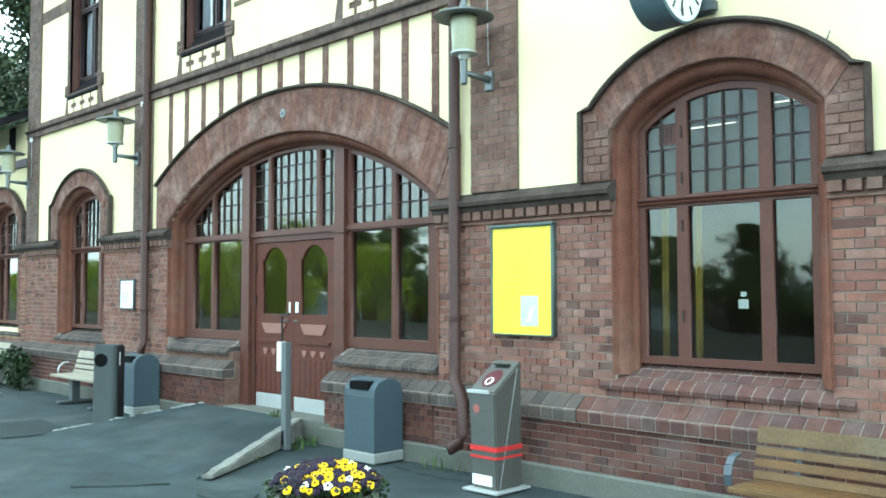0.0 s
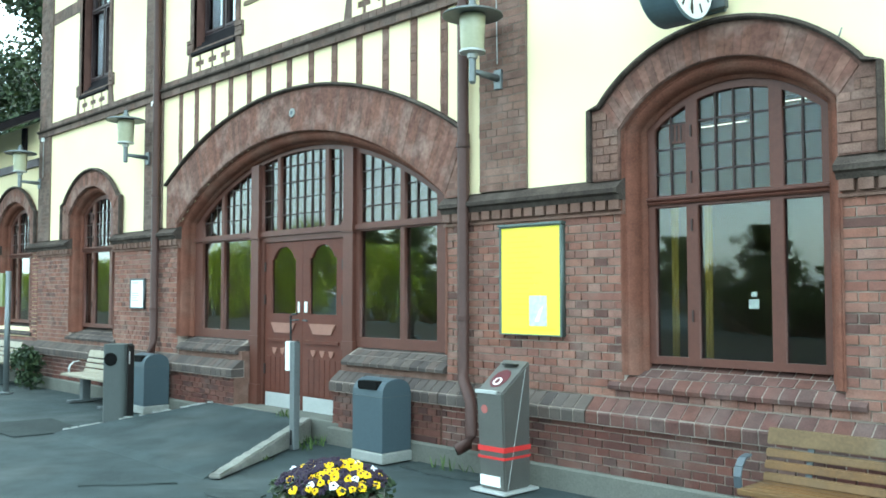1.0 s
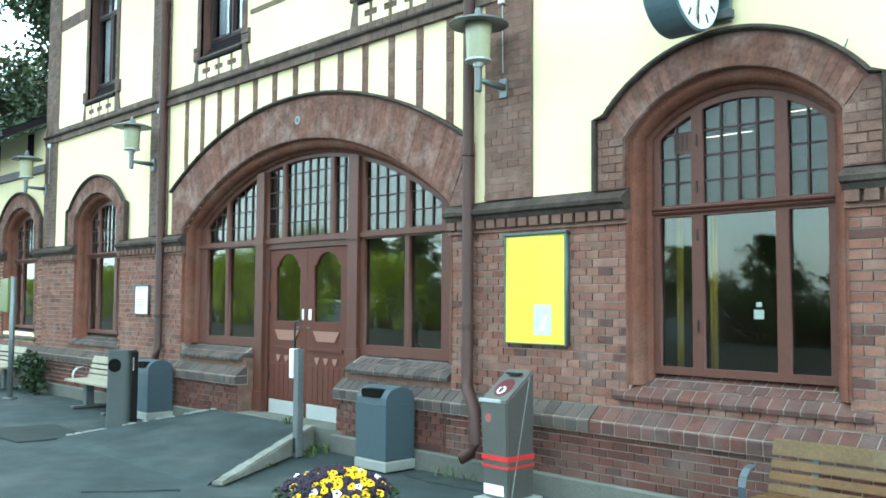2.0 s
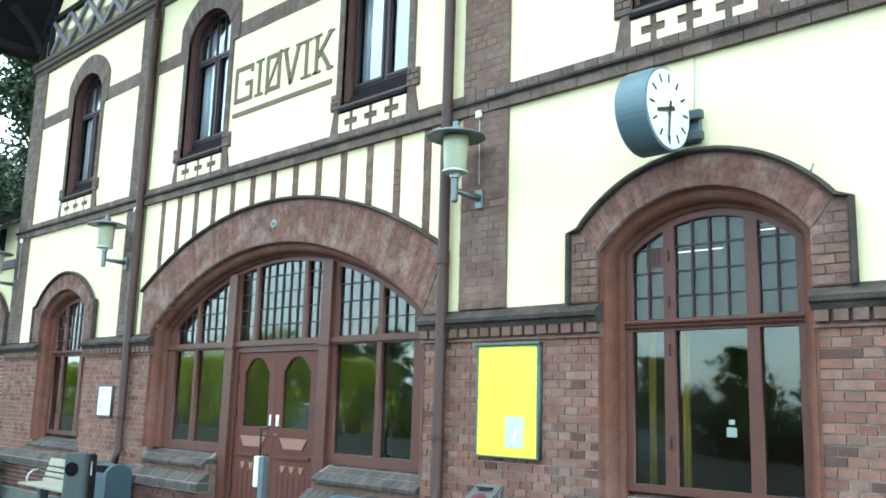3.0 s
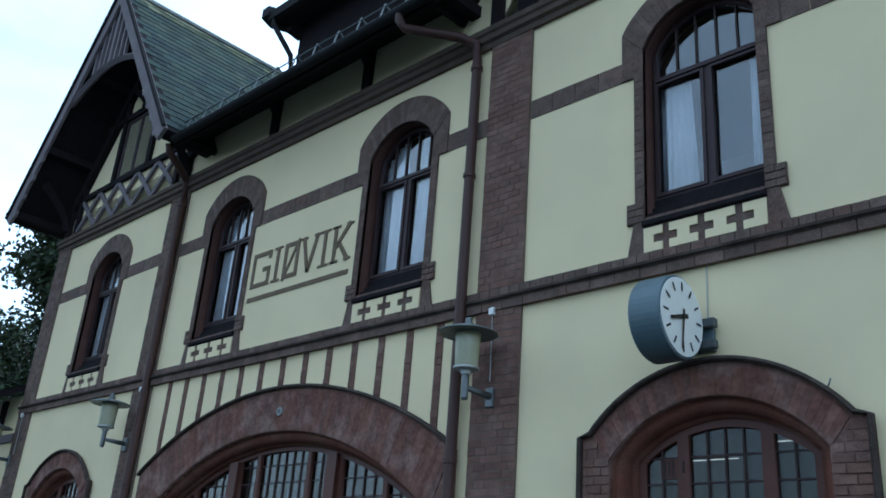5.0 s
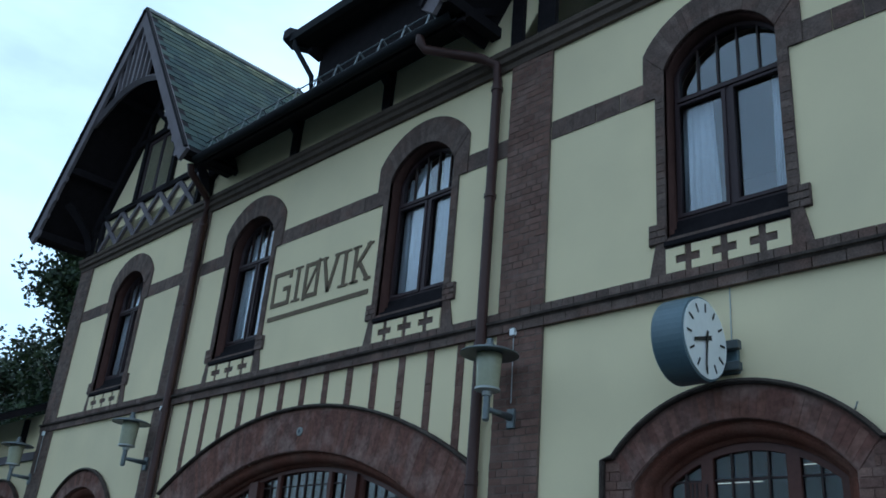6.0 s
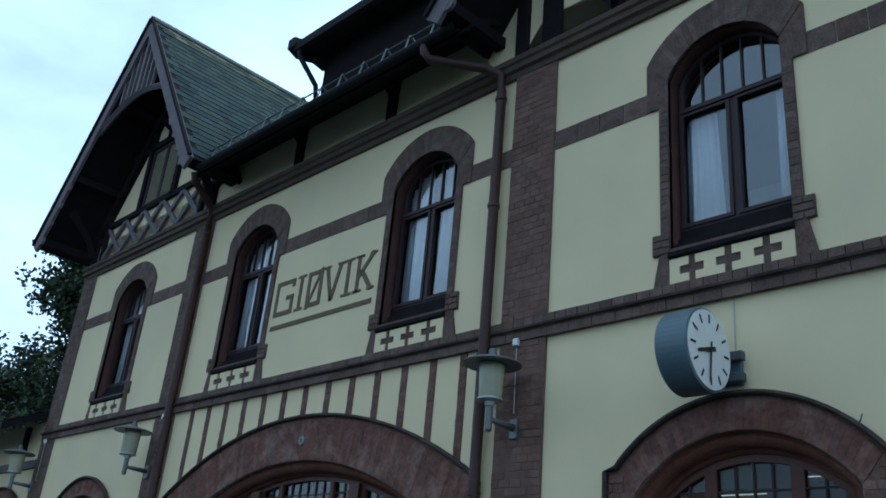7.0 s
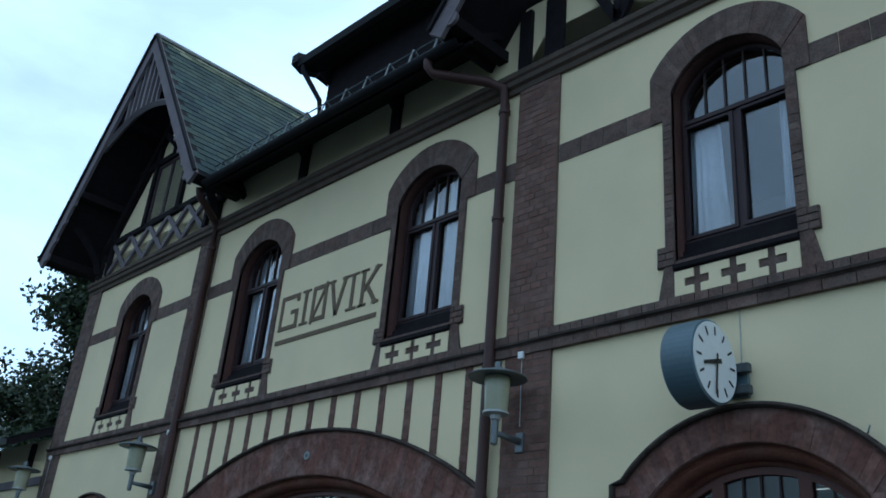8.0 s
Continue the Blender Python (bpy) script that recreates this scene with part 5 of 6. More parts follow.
for k in range(12):
    a = math.tau * k / 12
    p = Vector((CX + 0.114, CY + 0.20 * math.sin(a), CZ + 0.20 * math.cos(a)))
    q = Vector((CX + 0.114, CY + 0.265 * math.sin(a), CZ + 0.265 * math.cos(a)))
    bm = bmesh.new()
    t = (q - p).normalized().cross(Vector((1, 0, 0))) * 0.008
    v = [bm.verts.new(w) for w in (p - t, p + t, q + t, q - t)]
    e = [bm.verts.new(w.co + Vector((0.003, 0, 0))) for w in v]
    bm.faces.new(e)
    for i in range(4):
        bm.faces.new((v[i], v[(i + 1) % 4], e[(i + 1) % 4], e[i]))
    part("hour_mark", bm, "black", c)


def hand(ang, l0, l1, w, x):
    """A pointer on the dial at ang degrees clockwise from twelve, seen from +x."""
    a = radians(ang)
    dirv = Vector((0, math.sin(a), math.cos(a)))
    t = dirv.cross(Vector((1, 0, 0))) * w
    p, q = Vector((x, CY, CZ)) - dirv * l0, Vector((x, CY, CZ)) + dirv * l1
    bm = bmesh.new()
    v = [bm.verts.new(k) for k in (p - t, p + t, q + t * 0.7, q - t * 0.7)]
    e = [bm.verts.new(k.co + Vector((0.003, 0, 0))) for k in v]
    bm.faces.new(e)
    for i in range(4):
        bm.faces.new((v[i], v[(i + 1) % 4], e[(i + 1) % 4], e[i]))
    return bm


part("hour_pointer", hand(254, 0.07, 0.18, 0.018, CX + 0.119), "black", c)
part("minute_pointer", hand(187, 0.06, 0.25, 0.011, CX + 0.124), "black", c)
bk = part("bracket", boxes((CX - 0.06, CX + 0.06, CY + CR - 0.03, -0.03, CZ - 0.11, CZ - 0.01)), "clock_case", c)
part("wall_plate", soft_box(CX - 0.02, CX + 0.16, -0.045, 0.0, CZ - 0.17, CZ + 0.09, 0.008), "clock_case", bk)
for dz in (0.035, -0.13):
    part("bolt_block", soft_box(CX + 0.06, CX + 0.20, -0.11, -0.045, CZ + dz - 0.035, CZ + dz + 0.035, 0.008), "dark_metal", bk)
part("cable", tube(bmesh.new(), [(CX + 0.10, -0.006, CZ + 0.09), (CX + 0.105, -0.006, 4.39)], 0.005, 5), "pale_metal", c)


# wall lamps
def wall_lamp(x, y, z):
    """z: height of the hat's rim."""
    l = thing("wall_lamp", "outdoor wall lamp with a flat metal hat and frosted glass", "lamp", "lamps on the station front", at=(x, 0.0, z))
    ly = y - 0.35
    part("hat", lathe(bmesh.new(), [(0.02, 0.062), (0.10, 0.058), (0.22, 0.03), (0.262, 0.012), (0.27, 0.0), (0.262, -0.006), (0.20, 0.006), (0.10, 0.012)], x, ly, z, 36), "zinc", l, smooth=False)
    part("cap", lathe(bmesh.new(), [(0.045, 0.05), (0.045, 0.10), (0.03, 0.105), (0.03, 0.15), (0.01, 0.15)], x, ly, z, 14), "zinc", l)
    part("glass", lathe(bmesh.new(), [(0.118, 0.004), (0.116, -0.05), (0.104, -0.30), (0.098, -0.31)], x, ly, z, 28), "lamp_glass", l, "milky lamp glass", smooth=True)
    part("collar", lathe(bmesh.new(), [(0.10, -0.305), (0.116, -0.31), (0.118, -0.328), (0.10, -0.334), (0.05, -0.34), (0.045, -0.375), (0.026, -0.38), (0.026, -0.42)], x, ly, z, 20), "pale_metal", l, smooth=False)
    part("stem", lathe(bmesh.new(), [(0.02, -0.375), (0.032, -0.38), (0.032, -0.585), (0.022, -0.60), (0.0, -0.60)], x, ly, z, 14), "zinc", l)
    part("arm", tube(bmesh.new(), [(x, ly, z - 0.49), (x, y, z - 0.50)], [0.022, 0.036], 10), "zinc", l, smooth=True)
    part("wall_plate", soft_box(x - 0.045, x + 0.045, y - 0.03, y + 0.01, z - 0.60, z - 0.42, 0.008), "zinc", l)


wall_lamp(-4.85, -0.03, 4.065)
wall_lamp(-11.69, -0.03, 4.09)
wall_lamp(-15.87, -0.03, 4.09)
for x, z in ((-4.87, 4.38), (-11.52, 4.36), (-15.72, 4.36)):
    b = thing("junction_box", "small white junction box under the storey band", "box", "junction boxes", at=(x, -0.03, z))
    part("case", soft_box(x - 0.03, x + 0.03, -0.075, -0.035, z - 0.04, z + 0.03, 0.006), "white", b)
    part("lead", tube(bmesh.new(), [(x, -0.045, z - 0.03), (x + 0.01, -0.045, z - 0.68)], 0.005, 5), "pale_metal", b)


# ---- platform furniture ----
def litter_bin(x0, y0):
    w, d = 0.44, 0.36
    b = thing("litter_bin", "blue-grey metal litter bin with rounded top on a concrete foot", "litter bin", "blue-grey litter bins", at=(x0, y0, 0))
    part("foot", soft_box(x0 - 0.012, x0 + w + 0.012, y0 - 0.012, y0 + d + 0.012, 0.0, 0.10, 0.015), "foot_concrete", b)
    # barrel-topped body: the round runs from front to back
    prof = [(y0, 0.105), (y0 + d, 0.105), (y0 + d, 0.62)]
    prof += [(y0 + d / 2 + d / 2 * math.cos(a), 0.64 + 0.145 * math.sin(a) ** 0.9) for a in [math.pi * k / 12 for k in range(1, 12)]]
    prof += [(y0, 0.62)]
    bm = prism(prof, x0, x0 + w)
    part("body", bm, "can", b)
    # slot in the sloping front, a black plate painted for the shade inside
    part("slot", plate([[(x0 + 0.10 + 0.02 * math.cos(a) + (0.24 if math.cos(a) > 0 else 0.0), 0.722 + 0.042 * math.sin(a)) for a in [math.tau * k / 16 for k in range(16)]]], y0 - 0.004, y0 + 0.085), "hollow", b, "throw-in slot as a black plate, its inner shade painted")
    part("seam", boxes((x0 - 0.002, x0 + w + 0.002, y0 - 0.003, y0 + d + 0.003, 0.615, 0.621)), "dark_metal", b)
    return b


litter_bin(-6.315, -0.53)
litter_bin(-11.16, -0.52)

# pillar bin
p = thing("ash_pillar", "tall dark grey pillar bin with a round hole", "ash bin")
pm = bmesh.new()
px, py, pw, pd = 0.0, 0.0, 0.145, 0.15
sec = []
for sx, sy in ((1, -1), (1, 1), (-1, 1), (-1, -1)):
    for k in range(5):
        a0 = {(1, -1): -90, (1, 1): 0, (-1, 1): 90, (-1, -1): 180}[(sx, sy)]
        a = radians(a0 + 90 * k / 4)
        sec.append((px + sx * (pw - 0.07) + 0.07 * math.cos(a), py + sy * (pd - 0.07) + 0.07 * math.sin(a)))
rings = [[pm.verts.new((x, y, z)) for x, y in sec] for z in (0.0, 0.97)]
for k in range(len(sec)):
    pm.faces.new((rings[0][k], rings[0][(k + 1) % len(sec)], rings[1][(k + 1) % len(sec)], rings[1][k]))
pm.faces.new(rings[1])
part("body", pm, "pillar_grey", p)
# no hole is cut: a black disc gives the shade of one
part("mouth", tube(bmesh.new(), [(px - 0.03, py - pd - 0.006, 0.79), (px - 0.03, py - pd + 0.02, 0.79)], 0.082, 20), "hollow", p, "round opening as a black disc, its inner shade painted")
part("door_edge", boxes((px + pw - 0.01, px + pw + 0.012, py - pd + 0.06, py + pd - 0.04, 0.03, 0.95)), "black", p)
part("label_strip", boxes((px + pw + 0.010, px + pw + 0.0145, py - 0.05, py - 0.02, 0.72, 0.88)), "white", p)

p.matrix_basis = pose(-10.22, -1.10, 0, 0, 0, 42)

# ticket reader
v = thing("ticket_validator", "brushed steel ticket validator column with red stripes", "ticket machine", at=(-4.4, -0.45, 0))
xa, xb, ya, yb = -4.55, -4.26, -0.66, -0.32
bm = bmesh.new()
low = [bm.verts.new(q) for q in ((xa + 0.02, ya + 0.03, 0.02), (xb - 0.0, ya + 0.03, 0.02), (xb, yb, 0.02), (xa + 0.02, yb, 0.02))]
mid = [bm.verts.new(q) for q in ((xa, ya, 0.80), (xb, ya, 0.80), (xb, yb, 1.04), (xa, yb, 1.04))]
for k in range(4):
    bm.faces.new((low[k], low[(k + 1) % 4], mid[(k + 1) % 4], mid[k]))
bm.faces.new(mid)
bm.faces.new(low[::-1])
bmesh.ops.bevel(bm, geom=bm.edges[:], offset=0.012, segments=2, affect="EDGES")
part("column", bm, "steel", v)
part("base_plate", soft_box(xa - 0.03, xb + 0.05, ya - 0.04, yb + 0.05, 0.0, 0.02, 0.004), "pale_metal", v)
for za, zb in ((0.325, 0.365), (0.265, 0.285)):
    t = lambda z: ya + 0.03 - 0.03 * (z - 0.02) / 0.78
    part("stripe", boxes((xa + 0.008, xb + 0.004, t(za) - 0.004, yb, za, zb)), "red", v, "red stripe")
part("lip", soft_box(xa - 0.005, xb - 0.06, ya - 0.012, ya + 0.01, 0.785, 0.815, 0.004), "pale_metal", v)
up = Vector((0, yb - ya, 0.24))
sl = up.normalized()
nn = Vector((0, -sl.z, sl.y))


def on_slope(u, w, lift=0.004):
    q = Vector((xa, ya, 0.80)) + Vector((1, 0, 0)) * u + sl * w + nn * lift
    return q


def slope_disc(u, w, ru, rw, lift, hole=0.0):
    bm = bmesh.new()
    pts = [on_slope(u + ru * math.cos(math.tau * k / 24), w + rw * math.sin(math.tau * k / 24), lift) for k in range(24)]
    f = [bm.verts.new(q) for q in pts]
    g = [bm.verts.new(q - nn * 0.003) for q in pts]
    bm.faces.new(f)
    for k in range(24):
        bm.faces.new((f[k], g[k], g[(k + 1) % 24], f[(k + 1) % 24]))
    return bm


part("reader_panel", slope_disc(0.145, 0.17, 0.085, 0.11, 0.004), "reader_red", v, "dark red card reader")
part("reader_ring", slope_disc(0.145, 0.13, 0.042, 0.045, 0.008), "white", v)
part("reader_core", slope_disc(0.145, 0.13, 0.02, 0.032, 0.012), "reader_red", v)
part("screen", boxes((xa + 0.07, xb - 0.07, yb - 0.10, yb - 0.06, 1.0, 1.012)), "black", v)
part("mark", tube(bmesh.new(), [(xa + 0.09, ya + 0.008, 0.66), (xa + 0.09, ya + 0.003, 0.66)], 0.035, 16), "red_dim", v)
part("notice", boxes((xa + 0.03, xb - 0.05, ya + 0.018, ya + 0.03, 0.05, 0.13)), "white", v, "torn white notice")
part("seam", beam(bmesh.new(), (xb + 0.001, ya + 0.06, 0.03), (xb + 0.001, yb - 0.06, 0.98), 0.006, 0.004), "pale_metal", v)

# door opener post
d = thing("door_opener_post", "grey square post with a white push plate before the doors", "post", at=(-7.21, -0.63, 0))
part("post", soft_box(-7.175, -7.10, -0.67, -0.59, 0.0, 1.10, 0.01), "zinc", d)
part("push_plate", soft_box(-7.235, -7.176, -0.685, -0.60, 0.80, 1.10, 0.006), "white", d)
part("hoop", tube(bmesh.new(), [(-7.215, -0.63, 1.10), (-7.22, -0.63, 1.36), (-7.195, -0.63, 1.375), (-7.105, -0.63, 1.385)], 0.012, 6), "black", d)
part("slot", boxes((-7.155, -7.12, -0.674, -0.668, 0.05, 0.2)), "black", d)


# benches
def bench(x0, x1, yb, wood, group):
    b = thing("platform_bench", "slatted wooden platform bench with metal frame" if wood == "wood" else "bleached slatted platform bench with metal frame", "bench", group, at=((x0 + x1) / 2, yb, 0))
    yf = yb - 0.46
    # back slats, leaning back
    rows = [(0.337, 0.388), (0.411, 0.462), (0.484, 0.535), (0.557, 0.608), (0.632, 0.735)]
    for za, zb in rows:
        lean = lambda z: yb - 0.10 + (z - 0.40) * 0.30
        bm = prism([(lean(za) - 0.02, za), (lean(zb) - 0.02, zb), (lean(zb), zb + 0.002), (lean(za), za + 0.002)], x0, x1)
        bmesh.ops.bevel(bm, geom=bm.edges[:], offset=0.006, segments=2, affect="EDGES")
        part("back_slat", bm, "wood_top" if wood == "wood" and za > 0.6 else wood, b)
    for k in range(5):
        y = yf + k * 0.082
        part("seat_slat", soft_box(x0, x1, y, y + 0.068, 0.375 + 0.0, 0.41, 0.006), wood, b)
    for x in (x0 + 0.28, (x0 + x1) / 2, x1 - 0.28):
        part("back_iron", beam(bmesh.new(), (x, yb - 0.105, 0.36), (x, yb + 0.0, 0.73), 0.04, 0.012), "dark_metal", b)
        part("seat_iron", boxes((x - 0.02, x + 0.02, yf + 0.02, yb - 0.08, 0.355, 0.375)), "dark_metal", b)
    for x in (x0 + 0.35, x1 - 0.35):
        part("leg", soft_box(x - 0.06, x + 0.06, (yf + yb) / 2 - 0.06, (yf + yb) / 2 + 0.06, 0.03, 0.36, 0.01), "dark_metal", b)
        part("foot", soft_box(x - 0.06, x + 0.06, yf - 0.02, yb + 0.02, 0.0, 0.035, 0.01), "dark_metal", b)
    for x in (x0 - 0.05, x1 + 0.05):
        pts = [(x, yf + 0.16, 0.38), (x, yf + 0.15, 0.45), (x, yf + 0.17, 0.51), (x, yf + 0.22, 0.555), (x, yf + 0.30, 0.57)]
        bm = bmesh.new()
        for (_, ya, za), (_, yb2, zb) in zip(pts, pts[1:]):
            beam(bm, (x - 0.02, ya, za), (x - 0.02, yb2, zb), 0.05, 0.012)
        part("armrest", bm, "arm_metal" if wood == "wood" else "pale_metal", b, "curved flat metal armrest")
        part("arm_stay", boxes((min(x, x + 0.07 * (1 if x < x0 else -1)), max(x, x + 0.07 * (1 if x < x0 else -1)), yf + 0.15, yf + 0.17, 0.36, 0.38)), "pale_metal", b)


bench(-2.17, -0.30, -0.42, "wood", "platform benches")
bench(-13.05, -11.30, -0.24, "wood_pale", "platform benches")
bench(-17.6, -15.9, -0.24, "wood_pale", "platform benches")

# manhole
m = tagged(part("manhole_cover", lathe(bmesh.new(), [(0.42, -0.02), (0.42, 0.004), (0.36, 0.006), (0.355, 0.003), (0.02, 0.004)], -10.55, -1.98, 0.0, 32), "asphalt_dark"), "round cast-iron manhole cover set in asphalt", "manhole cover")

# repairs in the asphalt
def patch(name, pts, z, material, label):
    """A thin sheet with an uneven outline."""
    bm = bmesh.new()
    rng = random.Random(len(pts) + int(abs(pts[0][0]) * 10))
    out = []
    for (xa, ya), (xb, yb) in zip(pts, pts[1:] + pts[:1]):
        n = max(2, int(math.hypot(xb - xa, yb - ya) / 0.12))
        out += [(xa + (xb - xa) * k / n + rng.uniform(-0.018, 0.018), ya + (yb - ya) * k / n + rng.uniform(-0.018, 0.018)) for k in range(n)]
    top = [bm.verts.new((x, y, z)) for x, y in out]
    low = [bm.verts.new((x, y, z - 0.02)) for x, y in out]
    bm.faces.new(top)
    for k in range(len(out)):
        bm.faces.new((top[k], low[k], low[(k + 1) % len(out)], top[(k + 1) % len(out)]))
    ob = part(name, bm, material)
    ob.location.z = 0.03
    return tagged(ob, label, "asphalt patch", kind="structure")


patch("patch_manhole", [(-11.3, -2.45), (-10.0, -2.4), (-9.9, -1.6), (-11.2, -1.55)], 0.004, "asphalt_dark", "darker asphalt square round the manhole")
patch("crack_front", [(-6.97, -2.90), (-6.72, -2.60), (-6.50, -2.27), (-6.505, -2.26), (-6.75, -2.57), (-6.99, -2.89)], 0.002, "crack", "filled crack in the asphalt")
patch("damp_patch", [(-6.1, -2.2), (-5.85, -1.98), (-5.6, -1.95), (-5.5, -2.1), (-5.7, -2.3), (-5.95, -2.32)], 0.002, "crack", "dark stained patch of asphalt by the planter")
# dark sheet at the wall foot: damp from the pipe and painted shade together
patch("damp_patch_wall", [(-5.75, -0.42), (-5.3, -0.5), (-4.75, -0.42), (-4.7, -0.17), (-5.75, -0.17)], 0.002, "crack", "asphalt below the downpipe, dark with damp and painted shade")
rng = random.Random(41)
for k in range(22):
    t0 = k / 22 + rng.uniform(0.0, 0.02)
    if rng.random() < 0.3:
        continue
    xa, ya = -9.97 + 0.28 * t0 + rng.uniform(-0.015, 0.015), -1.95 + 1.85 * t0
    w, ln = rng.uniform(0.012, 0.035), rng.uniform(0.04, 0.1)
    patch("edge_mark", [(xa - w, ya), (xa + w, ya), (xa + w + 0.01, ya + ln), (xa + 0.01 - w, ya + ln)], 0.026 + 0.20 * max(0, t0 + 0.02), "chalk", "worn pale edge line of the ramp")

# tube lights of the waiting room
for xa, xb, z in ((-4.05, -3.5, 3.27), (-3.2, -2.75, 3.40)):
    l = thing("tube_light", "switched-on fluorescent tube inside the waiting room", "light", "tube lights", at=((xa + xb) / 2, 2.0, z))
    part("tube", tube(bmesh.new(), [(xa, 2.0, z), (xb, 2.0, z)], 0.005, 8), "tube_glow", l)
    part("holder", boxes((xa - 0.03, xb + 0.03, 1.985, 2.015, z + 0.02, z + 0.05), ((xa + xb) / 2 - 0.01, (xa + xb) / 2 + 0.01, 1.99, 2.01, z + 0.05, 4.3)), "dark_metal", l)

# seen through the waiting-room window
for xa, xb in ((-3.40, -3.33), (-3.10, -3.03)):
    bm = bmesh.new()
    cols = []
    for i in range(9):
        yy = 0.46 + 0.012 * math.sin(i * 2.1)
        cols.append((bm.verts.new((xa + (xb - xa) * i / 8, yy, 1.0)), bm.verts.new((xa + (xb - xa) * i / 8, yy, 2.33))))
    for p, q in zip(cols, cols[1:]):
        bm.faces.new((p[0], q[0], q[1], p[1]))
    c = part("curtain", bm, "drape", smooth=True)
    c.modifiers.new("thick", "SOLIDIFY").thickness = 0.004
    tagged(c, "narrow ochre curtain drawn aside in the waiting room", "curtain", "waiting-room curtains")
n = thing("paper_note", "small white paper note stuck inside the window", "note", at=(-2.62, 0.296, 1.5))
part("sheet", boxes((-2.655, -2.575, 0.2935, 0.2955, 1.51, 1.58), (-2.635, -2.59, 0.2935, 0.2955, 1.60, 1.635)), "white", n)

# departures stand by the wing
d = thing("track_sign_post", "grey post carrying a dull green framed sign", "sign post", at=(-14.6, -0.95, 0))
part("post", tube(bmesh.new(), [(-14.6, -0.95, 0.0), (-14.6, -0.95, 1.95)], 0.045, 12), "zinc", d, smooth=True)
part("panel", soft_box(-14.98, -14.62, -1.03, -0.96, 1.38, 1.92, 0.01), "panel_green", d)
part("foot", lathe(bmesh.new(), [(0.11, 0.0), (0.11, 0.02), (0.06, 0.03)], -14.6, -0.95, 0, 16), "zinc", d)


# ---- planting ----
def leaves(bm, centre, spread, count, size, rng, squash=1.0):
    for _ in range(count):
        while True:
            p = Vector((rng.uniform(-1, 1), rng.uniform(-1, 1), rng.uniform(-1, 1)))
            if 0.25 < p.length < 1:
                break
        p = Vector(centre) + Vector((p.x * spread, p.y * spread, p.z * spread * squash))
        u = Vector((rng.gauss(0, 1), rng.gauss(0, 1), rng.gauss(0, 1))).normalized()
        w = u.orthogonal().normalized()
        s = size * rng.uniform(0.6, 1.3)
        v = [bm.verts.new(p + u * s * 0.9), bm.verts.new(p + w * s * 0.5), bm.verts.new(p - u * s * 0.9), bm.verts.new(p - w * s * 0.5)]
        bm.faces.new(v)


def tree(x, y, height, seed, leaf=0.10, density=95, spread=0.33, low=0.24, clump=1.0, green="leaf"):
    rng = random.Random(seed)
    t = thing("tree", "broad leafy deciduous tree in full summer green", "tree", "trees", at=(x, y, 0))
    tr, cr = bmesh.new(), bmesh.new()
    h0 = height * 0.25
    tube(tr, [(x, y, 0), (x + 0.05, y, h0), (x + rng.uniform(-.3, .3), y, height * 0.62), (x, y, height * 0.9)], [height * 0.024, height * 0.02, height * 0.012, 0.03], 9)
    for k in range(26):
        f = rng.uniform(low, 0.96)
        a = rng.uniform(0, math.tau)
        reach = height * spread * math.sin(min(1, (1.06 - f) * 1.5) * math.pi / 2) * rng.uniform(0.5, 1.1)
        tip = Vector((x + math.cos(a) * reach, y + math.sin(a) * reach, height * f + reach * 0.25))
        root = Vector((x, y, height * f * 0.8))
        midp = root.lerp(tip, 0.5) + Vector((0, 0, 0.15))
        tube(tr, [root, midp, tip], [height * 0.008, height * 0.005, 0.015], 5)
        for q, n in ((tip, 1.0), (midp, 0.6), (root.lerp(tip, 0.78), 0.8)):
            for _ in range(3):
                c = q + Vector((rng.gauss(0, 1), rng.gauss(0, 1), rng.gauss(0, 0.7))) * height * 0.045
                leaves(cr, c, height * clump * rng.uniform(0.05, 0.085), int(density * n), leaf, rng, 0.75)
    part("trunk", tr, "bark", t)
    part("crown", cr, green, t)
    return t


tree(-25.1, 3.6, 12.4, 4, density=42, spread=0.13, low=0.80, clump=0.6)
low_tree = tree(-26.5, 5.2, 9.6, 5, density=120)
copy_thing(low_tree, pose(-31.0, 4.5, 0, 0, 0, 80))
copy_thing(low_tree, pose(-35.5, 3.0, 0, 0, 0, 140))
copy_thing(low_tree, pose(-30.0, 8.5, 0, 0, 0, 200))
far = tree(-6.0, -58.0, 8.0, 11, leaf=0.15, density=70, green="leaf_far")
rng = random.Random(77)
for k in range(26):
    x = -95 + k * 5.2 + rng.uniform(-1.5, 1.5)
    if -70 < x < -50:
        continue
    c = copy_thing(far, pose(x, -56 - rng.uniform(0, 10), 0, 0, 0, rng.uniform(0, 360)))
    sc = rng.uniform(0.65, 1.25)
    sc *= rng.uniform(0.9, 1.5) if x < -48 else 0.8
    c.scale = (sc * 1.1, sc * 1.1, sc)

# overgrown bank across the tracks
def thicket(x, y, w, h, seed, green):
    rng = random.Random(seed)
    t = thing("thicket", "dense bright green bushes on the far side of the tracks" if green == "hedge" else "dark green bushes on the far side of the tracks", "bushes", "bushes across the tracks", at=(x, y, 0))
    bm, st = bmesh.new(), bmesh.new()
    for k in range(34):
        c = (x + rng.gauss(0, w * 0.33), y + rng.gauss(0, 0.8), h * rng.uniform(0.08, 0.85))
        leaves(bm, c, h * rng.uniform(0.16, 0.26), 230, 0.085, rng, 0.9)
        tube(st, [(c[0] * 0.5 + x * 0.5, y, 0), c], [0.05, 0.02], 5)
    part("stems", st, "bark", t)
    part("foliage", bm, green, t)
    return t


